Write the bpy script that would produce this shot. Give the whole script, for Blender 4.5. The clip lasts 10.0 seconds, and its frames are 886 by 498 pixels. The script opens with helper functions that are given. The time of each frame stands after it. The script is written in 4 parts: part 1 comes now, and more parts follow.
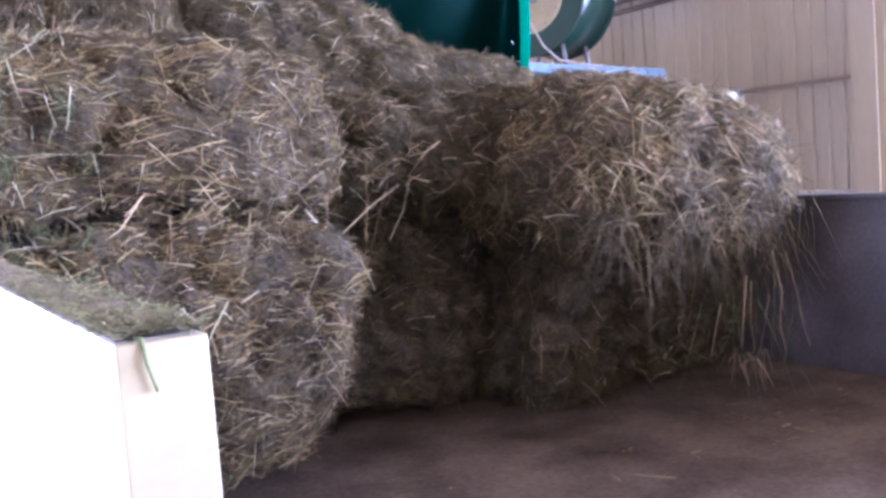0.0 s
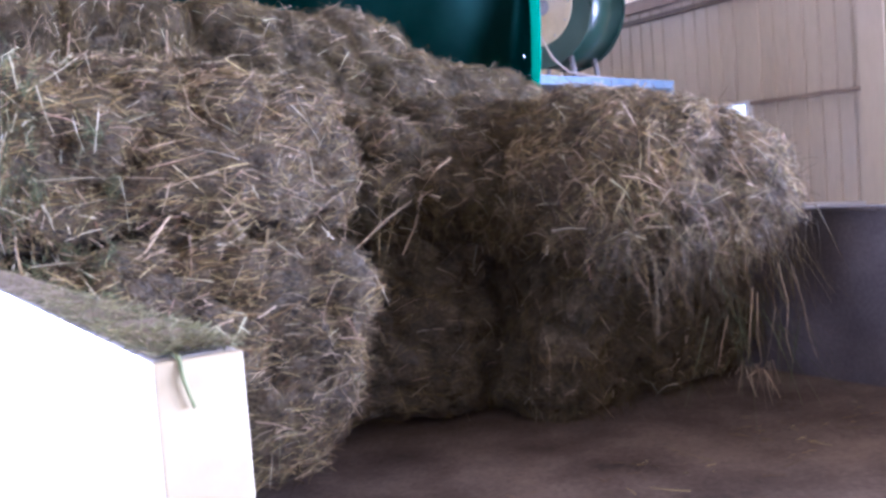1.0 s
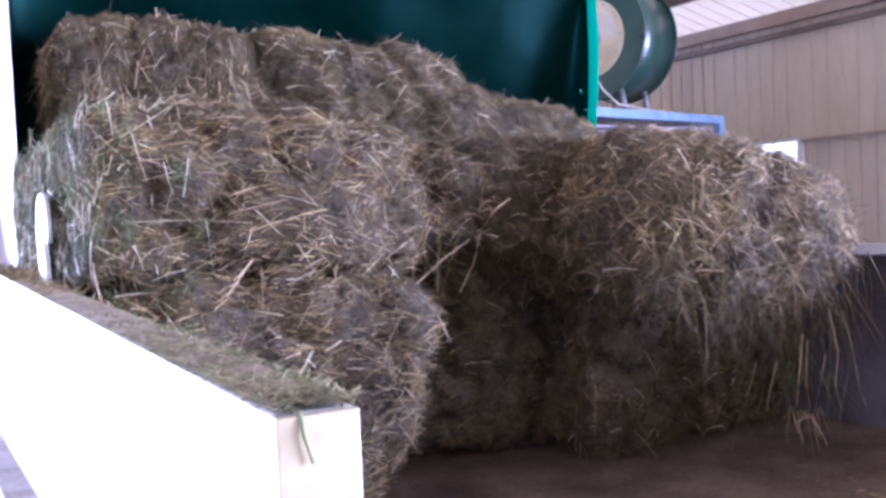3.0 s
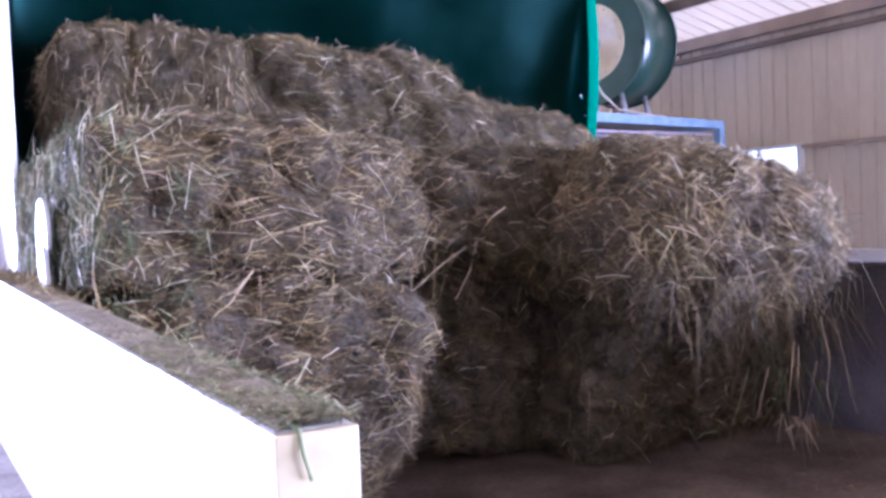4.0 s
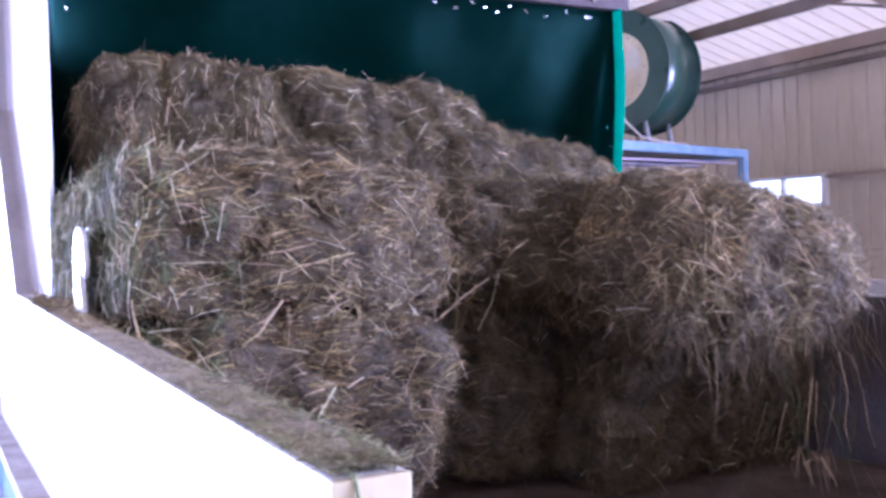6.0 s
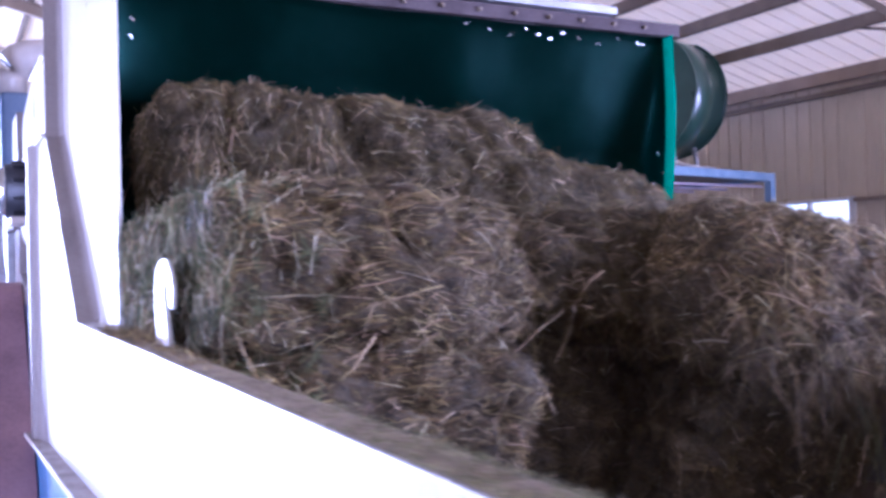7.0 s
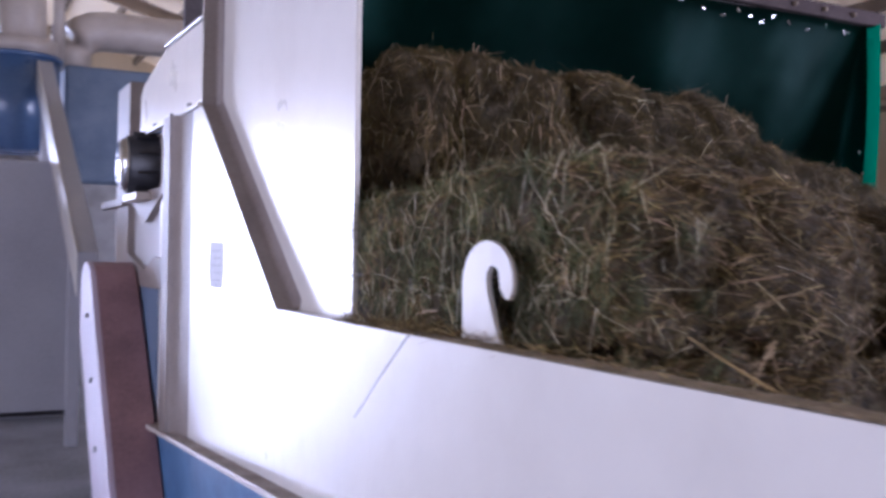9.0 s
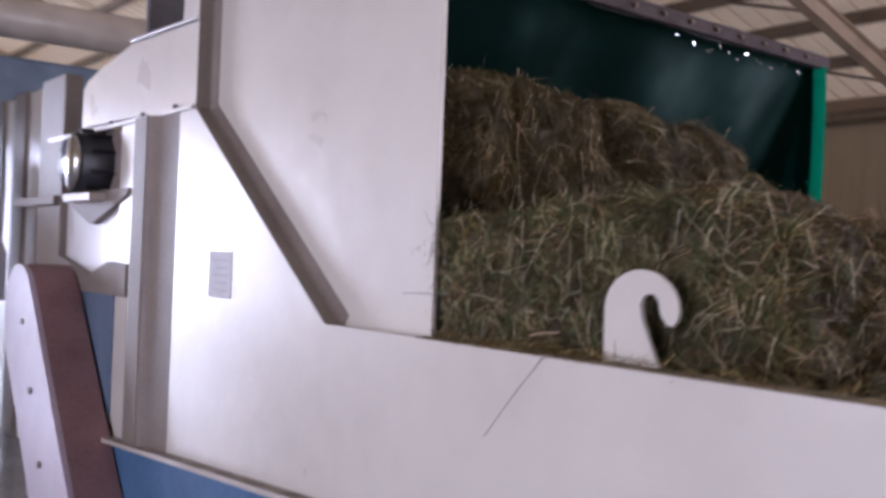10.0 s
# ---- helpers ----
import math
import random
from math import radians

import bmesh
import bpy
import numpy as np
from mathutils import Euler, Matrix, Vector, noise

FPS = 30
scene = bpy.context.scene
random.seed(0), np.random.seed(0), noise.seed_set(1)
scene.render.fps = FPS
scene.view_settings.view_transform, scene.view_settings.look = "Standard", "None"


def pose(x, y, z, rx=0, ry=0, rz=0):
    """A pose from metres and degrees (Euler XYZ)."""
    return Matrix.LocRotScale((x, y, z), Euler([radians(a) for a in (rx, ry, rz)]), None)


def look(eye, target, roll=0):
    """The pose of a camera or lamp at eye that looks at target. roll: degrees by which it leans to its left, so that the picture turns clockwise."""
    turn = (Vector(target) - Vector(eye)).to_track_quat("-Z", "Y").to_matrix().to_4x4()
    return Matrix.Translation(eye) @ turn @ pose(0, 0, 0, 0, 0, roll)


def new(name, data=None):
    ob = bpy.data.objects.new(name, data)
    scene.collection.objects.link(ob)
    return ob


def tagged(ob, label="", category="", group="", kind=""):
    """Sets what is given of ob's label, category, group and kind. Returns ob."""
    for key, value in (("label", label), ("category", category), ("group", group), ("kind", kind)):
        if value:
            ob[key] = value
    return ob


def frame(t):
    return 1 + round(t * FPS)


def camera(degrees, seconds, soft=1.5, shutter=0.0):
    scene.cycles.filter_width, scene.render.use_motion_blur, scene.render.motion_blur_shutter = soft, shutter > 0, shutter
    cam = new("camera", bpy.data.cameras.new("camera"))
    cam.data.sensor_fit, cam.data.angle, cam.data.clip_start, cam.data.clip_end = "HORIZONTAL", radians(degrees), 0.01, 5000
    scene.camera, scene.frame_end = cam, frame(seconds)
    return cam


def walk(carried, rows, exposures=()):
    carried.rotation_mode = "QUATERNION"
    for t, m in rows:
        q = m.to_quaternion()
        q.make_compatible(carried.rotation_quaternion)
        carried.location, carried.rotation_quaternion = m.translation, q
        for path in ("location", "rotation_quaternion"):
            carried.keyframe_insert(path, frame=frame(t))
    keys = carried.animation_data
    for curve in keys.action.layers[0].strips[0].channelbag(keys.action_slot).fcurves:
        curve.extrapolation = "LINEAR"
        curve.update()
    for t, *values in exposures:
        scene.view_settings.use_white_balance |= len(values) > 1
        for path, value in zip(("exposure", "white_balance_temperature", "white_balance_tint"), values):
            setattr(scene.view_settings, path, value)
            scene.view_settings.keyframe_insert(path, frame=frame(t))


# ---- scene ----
cam = camera(49.6, 10.0, soft=3.2, shutter=0.8)
PATH = [
    (0, (-0.17, -0.783, 1.615), (0.872, 0.916, 1.454), -4.3),
    (0.5, (-0.178, -0.778, 1.613), (0.858, 0.926, 1.468), -4.7),
    (1, (-0.194, -0.784, 1.624), (0.836, 0.925, 1.488), -4.4),
    (1.5, (-0.214, -0.766, 1.641), (0.805, 0.951, 1.521), -3.9),
    (2, (-0.255, -0.77, 1.663), (0.734, 0.965, 1.559), -2.8),
    (2.5, (-0.262, -0.763, 1.665), (0.705, 0.986, 1.578), -2.6),
    (4, (-0.26, -0.756, 1.678), (0.706, 0.994, 1.604), -2.3),
    (4.5, (-0.269, -0.754, 1.69), (0.69, 1.0, 1.629), -2.0),
    (5, (-0.276, -0.759, 1.698), (0.68, 0.997, 1.651), -1.9),
    (6.5, (-0.362, -0.772, 1.729), (0.558, 1.004, 1.724), -1.5),
    (7, (-0.509, -0.626, 1.752), (0.41, 1.151, 1.771), -1.5),
    (7.5, (-0.705, -0.494, 1.747), (0.259, 1.258, 1.779), -0.7),
    (8, (-0.888, -0.387, 1.718), (-0.008, 1.409, 1.733), -0.3),
    (8.5, (-1.034, -0.118, 1.692), (-0.205, 1.702, 1.715), 2.3),
    (9, (-1.201, 0.222, 1.726), (-0.273, 1.994, 1.743), 0.9),
    (9.5, (-1.515, 0.466, 1.722), (-0.45, 2.156, 1.817), 3.5),
    (10, (-2.036, 0.674, 1.772), (-0.786, 2.236, 1.799), 2.2),
]
walk(cam, [(t, look(e, a, r)) for t, e, a, r in PATH], exposures=[(0, 1.93, 4560, 35), (2.5, 1.9, 4540, 37), (5, 1.84, 4520, 41), (6.5, 1.52, 4500, 44), (7, 1.22, 4500, 45), (7.5, 0.92, 4580, 45), (8, 0.32, 4700, 44), (8.5, 0.15, 5020, 37), (9.2, 0.0, 5270, 32), (10, -0.15, 5680, 29)])

# ---- light ----
world = bpy.data.worlds.new("sky")
scene.world = world
world.use_nodes = True
wn = world.node_tree.nodes
sky = wn.new("ShaderNodeTexSky")
sky.sky_type, sky.sun_disc, sky.sun_elevation, sky.sun_rotation = "NISHITA", False, radians(48), radians(250)
world.node_tree.links.new(sky.outputs[0], wn["Background"].inputs[0])
wn["Background"].inputs[1].default_value = 0.15
sun = new("sun", bpy.data.lights.new("sun", "SUN"))
sun.data.energy, sun.data.angle, sun.data.color = 5.0, radians(0.6), (1.0, 0.95, 0.88)
sun.matrix_world = look((-20, -8, 24), (0, 0, 0))


def opening_light(name, eye, target, w, h, power, color=(0.93, 0.96, 1.0)):
    ob = new(name, bpy.data.lights.new(name, "AREA"))
    ob.data.shape, ob.data.size, ob.data.size_y = "RECTANGLE", w, h
    ob.data.energy, ob.data.color = power, color
    ob.matrix_world = look(eye, target)
    return ob


opening_light("daylight_west_gate", (-7.9, 2.2, 2.3), (0, 2.2, 1.9), 8.6, 3.6, 330, (1.0, 0.97, 0.98))
opening_light("daylight_north_gate", (-5.3, 23.8, 2.2), (-3.5, 5.0, 1.8), 5.2, 4.0, 1750, (0.84, 0.91, 1.0))
opening_light("daylight_east_gate", (10.4, -3.3, 2.1), (1.5, 1.9, 1.4), 7.0, 3.7, 1350, (1.0, 0.985, 0.97))


# ---- materials ----
def material(name, colours, rough=0.6, metal=0.0, scale=4.0, fine=60.0, bump=0.1, wear=0.35, coat=0.0, stretch=None, spec=0.5):
    """Two-scale mottled surface: colours from dark to light, fine relief."""
    m = bpy.data.materials.new(name)
    m.use_nodes = True
    n, l = m.node_tree.nodes, m.node_tree.links
    b = n["Principled BSDF"]
    b.inputs["Roughness"].default_value, b.inputs["Metallic"].default_value = rough, metal
    b.inputs["Coat Weight"].default_value = coat
    b.inputs["Coat Roughness"].default_value = 0.22
    b.inputs["Specular IOR Level"].default_value = spec
    tc = n.new("ShaderNodeTexCoord")
    src = tc.outputs["Object"]
    if stretch:
        mp = n.new("ShaderNodeMapping")
        mp.inputs["Scale"].default_value = stretch
        l.new(src, mp.inputs[0])
        src = mp.outputs[0]
    big, small = n.new("ShaderNodeTexNoise"), n.new("ShaderNodeTexNoise")
    for t, s, d in ((big, scale, 5.0), (small, fine, 3.0)):
        t.inputs["Scale"].default_value, t.inputs["Detail"].default_value = s, d
        l.new(src, t.inputs["Vector"])
    mix = n.new("ShaderNodeMath")
    mix.operation = "MULTIPLY_ADD"
    mix.inputs[1].default_value = wear
    l.new(small.outputs["Fac"], mix.inputs[0])
    sub = n.new("ShaderNodeMath")
    sub.operation = "MULTIPLY_ADD"
    sub.inputs[1].default_value, sub.inputs[2].default_value = 1.0 - wear * 0.5, -wear * 0.25
    l.new(big.outputs["Fac"], sub.inputs[0])
    l.new(sub.outputs[0], mix.inputs[2])
    ramp = n.new("ShaderNodeValToRGB")
    els = ramp.color_ramp.elements
    while len(els) < len(colours):
        els.new(0.5)
    for i, (e, c) in enumerate(zip(els, colours)):
        e.position = 0.3 + 0.4 * i / max(1, len(colours) - 1)
        e.color = (*c, 1)
    l.new(mix.outputs[0], ramp.inputs[0])
    l.new(ramp.outputs[0], b.inputs["Base Color"])
    rr = n.new("ShaderNodeMapRange")
    rr.inputs[3].default_value, rr.inputs[4].default_value = max(0.02, rough - 0.08), min(1, rough + 0.08)
    l.new(big.outputs["Fac"], rr.inputs[0])
    l.new(rr.outputs[0], b.inputs["Roughness"])
    if bump:
        bp = n.new("ShaderNodeBump")
        bp.inputs["Strength"].default_value, bp.inputs["Distance"].default_value = bump, 0.01
        l.new(small.outputs["Fac"], bp.inputs["Height"])
        l.new(bp.outputs[0], b.inputs["Normal"])
    return m


def straw_material(name, colours, rough=0.65):
    """Each stem takes a colour of its own."""
    m = bpy.data.materials.new(name)
    m.use_nodes = True
    n, l = m.node_tree.nodes, m.node_tree.links
    b = n["Principled BSDF"]
    b.inputs["Roughness"].default_value = rough
    b.inputs["Specular IOR Level"].default_value = 0.35
    g = n.new("ShaderNodeNewGeometry")
    ramp = n.new("ShaderNodeValToRGB")
    els = ramp.color_ramp.elements
    while len(els) < len(colours):
        els.new(0.5)
    for i, (e, c) in enumerate(zip(els, colours)):
        e.position = i / (len(colours) - 1)
        e.color = (*c, 1)
    l.new(g.outputs["Random Per Island"], ramp.inputs[0])
    tc, nz, rr = n.new("ShaderNodeTexCoord"), n.new("ShaderNodeTexNoise"), n.new("ShaderNodeMapRange")
    nz.inputs["Scale"].default_value, nz.inputs["Detail"].default_value = 6.0, 4.0
    rr.inputs[1].default_value, rr.inputs[2].default_value, rr.inputs[3].default_value, rr.inputs[4].default_value = 0.3, 0.7, 0.45, 1.45
    l.new(tc.outputs["Object"], nz.inputs["Vector"])
    l.new(nz.outputs["Fac"], rr.inputs[0])
    mx = n.new("ShaderNodeVectorMath")
    mx.operation = "SCALE"
    l.new(ramp.outputs[0], mx.inputs[0])
    l.new(rr.outputs[0], mx.inputs["Scale"])
    l.new(mx.outputs[0], b.inputs["Base Color"])
    return m


WHITE = material("white_gloss_paint", [(0.606, 0.572, 0.512), (0.667, 0.632, 0.567), (0.707, 0.672, 0.605)], rough=0.3, scale=1.3, fine=7, bump=0.4, wear=0.25, coat=0.4)
GLOSSWHITE = material("polished_white_panel", [(0.76, 0.76, 0.76), (0.82, 0.82, 0.82)], rough=0.16, scale=2, fine=30, bump=0.02, coat=0.6)
CREAM = material("cream_paint", [(0.444, 0.363, 0.206), (0.538, 0.449, 0.262), (0.618, 0.521, 0.322)], rough=0.35, scale=3, fine=40, bump=0.05)
BEIGE = material("beige_paint", [(0.42, 0.36, 0.31), (0.52, 0.46, 0.40), (0.58, 0.52, 0.46)], rough=0.4, scale=3, fine=50, bump=0.05)
EDGEPAINT = material("taupe_paint", [(0.19, 0.155, 0.135), (0.24, 0.2, 0.175), (0.29, 0.245, 0.215)], rough=0.5, scale=2.5, fine=45, bump=0.08)
DUSTYPAINT = material("dust_covered_paint", [(0.16, 0.125, 0.1), (0.3, 0.25, 0.205), (0.44, 0.39, 0.34)], rough=0.8, scale=5, fine=70, bump=0.3, wear=0.5)
PALEBLUE = material("faded_blue_paint", [(0.133, 0.2042, 0.2904), (0.19, 0.2707, 0.3608), (0.2565, 0.3325, 0.4224)], rough=0.6, scale=4, fine=40, bump=0.05)
BLUE = material("blue_paint", [(0.045, 0.11, 0.22), (0.07, 0.155, 0.29), (0.1, 0.2, 0.35)], rough=0.55, scale=4, fine=40, bump=0.05)
# greyer than BLUE: haze over the plant behind is put into the colour
DULLBLUE = material("dull_blue_paint", [(0.09, 0.13, 0.2), (0.13, 0.18, 0.26), (0.18, 0.23, 0.31)], rough=0.5, scale=3, fine=40, bump=0.06)
DRUMBLUE = material("glossy_drum_blue", [(0.045, 0.095, 0.2), (0.065, 0.125, 0.25), (0.085, 0.155, 0.29)], rough=0.28, scale=1.5, fine=30, bump=0.03, coat=0.5)
RUST = material("red_brown_primer", [(0.168, 0.094, 0.094), (0.240, 0.135, 0.135), (0.300, 0.175, 0.176)], rough=0.5, scale=3, fine=45, bump=0.08)
PINK = material("pinkish_white_paint", [(0.374, 0.289, 0.336), (0.437, 0.358, 0.413), (0.474, 0.404, 0.465)], rough=0.35, scale=3, fine=45, bump=0.05)
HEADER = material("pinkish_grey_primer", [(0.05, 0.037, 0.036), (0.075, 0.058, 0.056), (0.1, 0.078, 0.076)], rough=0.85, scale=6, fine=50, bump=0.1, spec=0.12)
STEEL = material("grey_steel", [(0.20, 0.19, 0.19), (0.29, 0.28, 0.28), (0.36, 0.35, 0.35)], rough=0.45, metal=0.5, scale=5, fine=60, bump=0.08)
RAFTER = material("rafter_paint", [(0.126, 0.092, 0.0615), (0.168, 0.125, 0.082), (0.21, 0.16, 0.1066)], rough=0.6, scale=3, fine=40, bump=0.06)
EAVEPAINT = material("beige_brown_beam_paint", [(0.2461, 0.18, 0.1188), (0.3103, 0.23, 0.154), (0.3638, 0.275, 0.1892)], rough=0.55, scale=3, fine=40, bump=0.05)
GREYPAINT = material("pale_grey_machine_paint", [(0.34, 0.34, 0.37), (0.4, 0.4, 0.43), (0.44, 0.44, 0.47)], rough=0.45, scale=1.2, fine=30, bump=0.04)
# steel with the shade inside the trough and chamber put into its colour
SHADESTEEL = material("conveyor_steel_in_shade", [(0.06, 0.05, 0.05), (0.105, 0.088, 0.088), (0.165, 0.14, 0.138)], rough=0.75, metal=0.0, scale=3, fine=60, bump=0.15)
TROUGH = material("hay_stained_trough_floor", [(0.056, 0.039, 0.029), (0.131, 0.095, 0.069), (0.219, 0.163, 0.120)], rough=0.85, scale=3, fine=60, bump=0.2, spec=0.15)
GREEN = material("green_fan_paint", [(0.014, 0.045, 0.028), (0.022, 0.062, 0.042), (0.034, 0.078, 0.055)], rough=0.3, metal=0.0, scale=3, fine=40, bump=0.02, coat=0.6)
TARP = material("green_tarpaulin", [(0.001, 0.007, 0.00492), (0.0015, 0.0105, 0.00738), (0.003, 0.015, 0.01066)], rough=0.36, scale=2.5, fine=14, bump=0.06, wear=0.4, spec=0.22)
TARP.node_tree.nodes["Principled BSDF"].inputs["Specular Tint"].default_value = (0.25, 0.85, 0.72, 1)
# lit copy of the tarpaulin: lighter teal for light passing through its edge
TARP_BACKLIT = material("backlit_teal_hem", [(0, 0.135, 0.0968), (0.002, 0.189, 0.1368), (0.005, 0.225, 0.1624)], rough=0.3, scale=6, fine=40, bump=0.08)
CHROME = material("bright_metal", [(0.6, 0.6, 0.6), (0.75, 0.75, 0.75)], rough=0.18, metal=1.0, scale=8, fine=60, bump=0.05)
PAPER = material("bluish_paper", [(0.649, 0.662, 0.698), (0.773, 0.782, 0.797)], rough=0.8, scale=10, fine=60, bump=0.02, spec=0.1)
BLACK = material("black_rubber", [(0.01, 0.01, 0.012), (0.02, 0.02, 0.024), (0.035, 0.035, 0.04)], rough=0.4, scale=8, fine=70, bump=0.1)
CONCRETE = material("concrete", [(0.198, 0.198, 0.217), (0.296, 0.304, 0.329), (0.383, 0.396, 0.433)], rough=0.2, scale=1.2, fine=30, bump=0.12, wear=0.5)
PLINTH = material("plastered_plinth", [(0.52, 0.48, 0.43), (0.62, 0.58, 0.52), (0.68, 0.64, 0.58)], rough=0.7, scale=1.5, fine=30, bump=0.12)
SHEET = material("grey_white_sheeting", [(0.493, 0.4, 0.2668), (0.5657, 0.465, 0.3112), (0.6227, 0.515, 0.3512)], rough=0.5, scale=0.8, fine=12, bump=0.03, stretch=(1, 1, 0.3))
DUST = material("hay_dust", [(0.1183, 0.0891, 0.05208), (0.2485, 0.1934, 0.1203), (0.3906, 0.3109, 0.2003)], rough=0.9, scale=9, fine=120, bump=0.6, wear=0.7)
LITTER = straw_material("chopped_green_hay", [(0.1037, 0.1005, 0.03305), (0.2063, 0.1988, 0.07069), (0.08778, 0.07101, 0.0358), (0.3249, 0.296, 0.1312), (0.1482, 0.142, 0.05416), (0.4879, 0.3987, 0.2249)])
# bale core, coloured dark so the gaps between stems look shaded
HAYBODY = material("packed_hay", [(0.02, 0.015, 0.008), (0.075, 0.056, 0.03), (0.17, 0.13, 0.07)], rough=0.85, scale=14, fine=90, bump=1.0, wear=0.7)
STRAW = straw_material("hay_stems", [(0.0567, 0.03432, 0.01275), (0.1584, 0.09768, 0.0374), (0.0981, 0.08448, 0.0255), (0.2871, 0.191, 0.07055), (0.1746, 0.08976, 0.0374), (0.1125, 0.09592, 0.03145), (0.4626, 0.3256, 0.1215), (0.0819, 0.04928, 0.01955), (0.2214, 0.1654, 0.05525), (0.6804, 0.5412, 0.2312), (0.1386, 0.08536, 0.034)])
# fine chaff at about half the straw's brightness, as shade between the stems
CHAFF_SHADED = straw_material("shade_darkened_chaff", [(0.043, 0.028, 0.010), (0.097, 0.063, 0.023), (0.065, 0.056, 0.018), (0.151, 0.097, 0.040), (0.058, 0.037, 0.015), (0.205, 0.141, 0.057), (0.081, 0.070, 0.023)])
STRAW_GREEN = straw_material("green_hay_stems", [(0.038, 0.042, 0.016), (0.100, 0.114, 0.041), (0.179, 0.194, 0.079), (0.053, 0.060, 0.021), (0.289, 0.297, 0.136), (0.074, 0.086, 0.030), (0.131, 0.149, 0.057)])
SHINY = straw_material("bright_dry_stems", [(0.534, 0.463, 0.282), (0.726, 0.631, 0.407), (0.427, 0.404, 0.211), (0.830, 0.740, 0.517)], rough=0.35)
# olive hay, darkened further for shade under the curtain and overhangs
STRAW_OLIVE_SHADED = straw_material("shaded_olive_hay_stems", [(0.0376, 0.02821, 0.00738), (0.1062, 0.07735, 0.02132), (0.07426, 0.0637, 0.0164), (0.188, 0.1329, 0.04018), (0.06298, 0.0546, 0.01394), (0.3008, 0.2157, 0.07216), (0.0564, 0.03913, 0.01148), (0.1372, 0.1056, 0.03034)])
PALE = straw_material("pale_stalks", [(0.415, 0.296, 0.168), (0.539, 0.394, 0.233), (0.373, 0.286, 0.160), (0.643, 0.493, 0.318), (0.436, 0.276, 0.178)])


def translucent(name, colour, share):
    m = bpy.data.materials.new(name)
    m.use_nodes = True
    n, l = m.node_tree.nodes, m.node_tree.links
    b = n["Principled BSDF"]
    b.inputs["Base Color"].default_value = (*colour, 1)
    b.inputs["Roughness"].default_value = 0.5
    t = n.new("ShaderNodeBsdfTranslucent")
    t.inputs[0].default_value = (*colour, 1)
    noise_t = n.new("ShaderNodeTexNoise")
    noise_t.inputs["Scale"].default_value = 0.9
    rr = n.new("ShaderNodeMapRange")
    rr.inputs[3].default_value, rr.inputs[4].default_value = share * 0.75, share * 1.25
    mx = n.new("ShaderNodeMixShader")
    l.new(noise_t.outputs["Fac"], rr.inputs[0])
    l.new(rr.outputs[0], mx.inputs[0])
    l.new(b.outputs[0], mx.inputs[1])
    l.new(t.outputs[0], mx.inputs[2])
    l.new(mx.outputs[0], n["Material Output"].inputs[0])
    return m


def let_light_through(m, colour, share):
    """Thin sheet: part of the light behind it shines through."""
    n, l = m.node_tree.nodes, m.node_tree.links
    t, mx = n.new("ShaderNodeBsdfTranslucent"), n.new("ShaderNodeMixShader")
    t.inputs[0].default_value = (*colour, 1)
    mx.inputs[0].default_value = share
    l.new(n["Principled BSDF"].outputs[0], mx.inputs[1])
    l.new(t.outputs[0], mx.inputs[2])
    l.new(mx.outputs[0], n["Material Output"].inputs[0])


let_light_through(TARP, (0.0, 0.2, 0.16), 0.035)
let_light_through(TARP_BACKLIT, (0.0, 0.6, 0.44), 0.5)
ROOFSHEET = translucent("translucent_roof_sheet", (0.87, 0.78, 0.63), 0.45)


# ---- mesh helpers ----
def mesh_object(name, bm, mat, parent=None, label="", smooth=False):
    me = bpy.data.meshes.new(name)
    bmesh.ops.recalc_face_normals(bm, faces=bm.faces)
    bm.to_mesh(me)
    bm.free()
    if smooth:
        for p in me.polygons:
            p.use_smooth = True
    me.materials.append(mat)
    ob = new(name, me)
    if parent:
        ob.parent = parent
    if label:
        tagged(ob, label)
    return ob


part = mesh_object


def add_box(bm, x0, x1, y0, y1, z0, z1, bevel=0.0):
    r = bmesh.ops.create_cube(bm, size=1.0)
    vs = r["verts"]
    for v in vs:
        v.co = Vector((x0 + (v.co.x + 0.5) * (x1 - x0), y0 + (v.co.y + 0.5) * (y1 - y0), z0 + (v.co.z + 0.5) * (z1 - z0)))
    if bevel:
        es = list({e for v in vs for e in v.link_edges})
        bmesh.ops.bevel(bm, geom=es, offset=bevel, segments=2, affect="EDGES", profile=0.5)


def box(name, dims, mat, parent=None, label="", bevel=0.004):
    bm = bmesh.new()
    add_box(bm, *dims, bevel=bevel)
    return mesh_object(name, bm, mat, parent, label)


def add_tube(bm, pts, radius, seg=12, cap=True):
    """A round bar or pipe along points."""
    pts = [Vector(p) for p in pts]
    rings = []
    for i, p in enumerate(pts):
        d = (pts[min(i + 1, len(pts) - 1)] - pts[max(i - 1, 0)]).normalized()
        up = Vector((0, 0, 1)) if abs(d.z) < 0.9 else Vector((1, 0, 0))
        a = d.cross(up).normalized()
        b = a.cross(d)
        r = radius[i] if isinstance(radius, (list, tuple)) else radius
        rings.append([bm.verts.new(p + r * (math.cos(k * math.tau / seg) * a + math.sin(k * math.tau / seg) * b)) for k in range(seg)])
    for r0, r1 in zip(rings, rings[1:]):
        for k in range(seg):
            bm.faces.new((r0[k], r0[(k + 1) % seg], r1[(k + 1) % seg], r1[k]))
    if cap:
        bm.faces.new(rings[0][::-1])
        bm.faces.new(rings[-1])


def tube(name, pts, radius, mat, parent=None, label="", seg=14):
    bm = bmesh.new()
    add_tube(bm, pts, radius, seg)
    return mesh_object(name, bm, mat, parent, label, smooth=True)


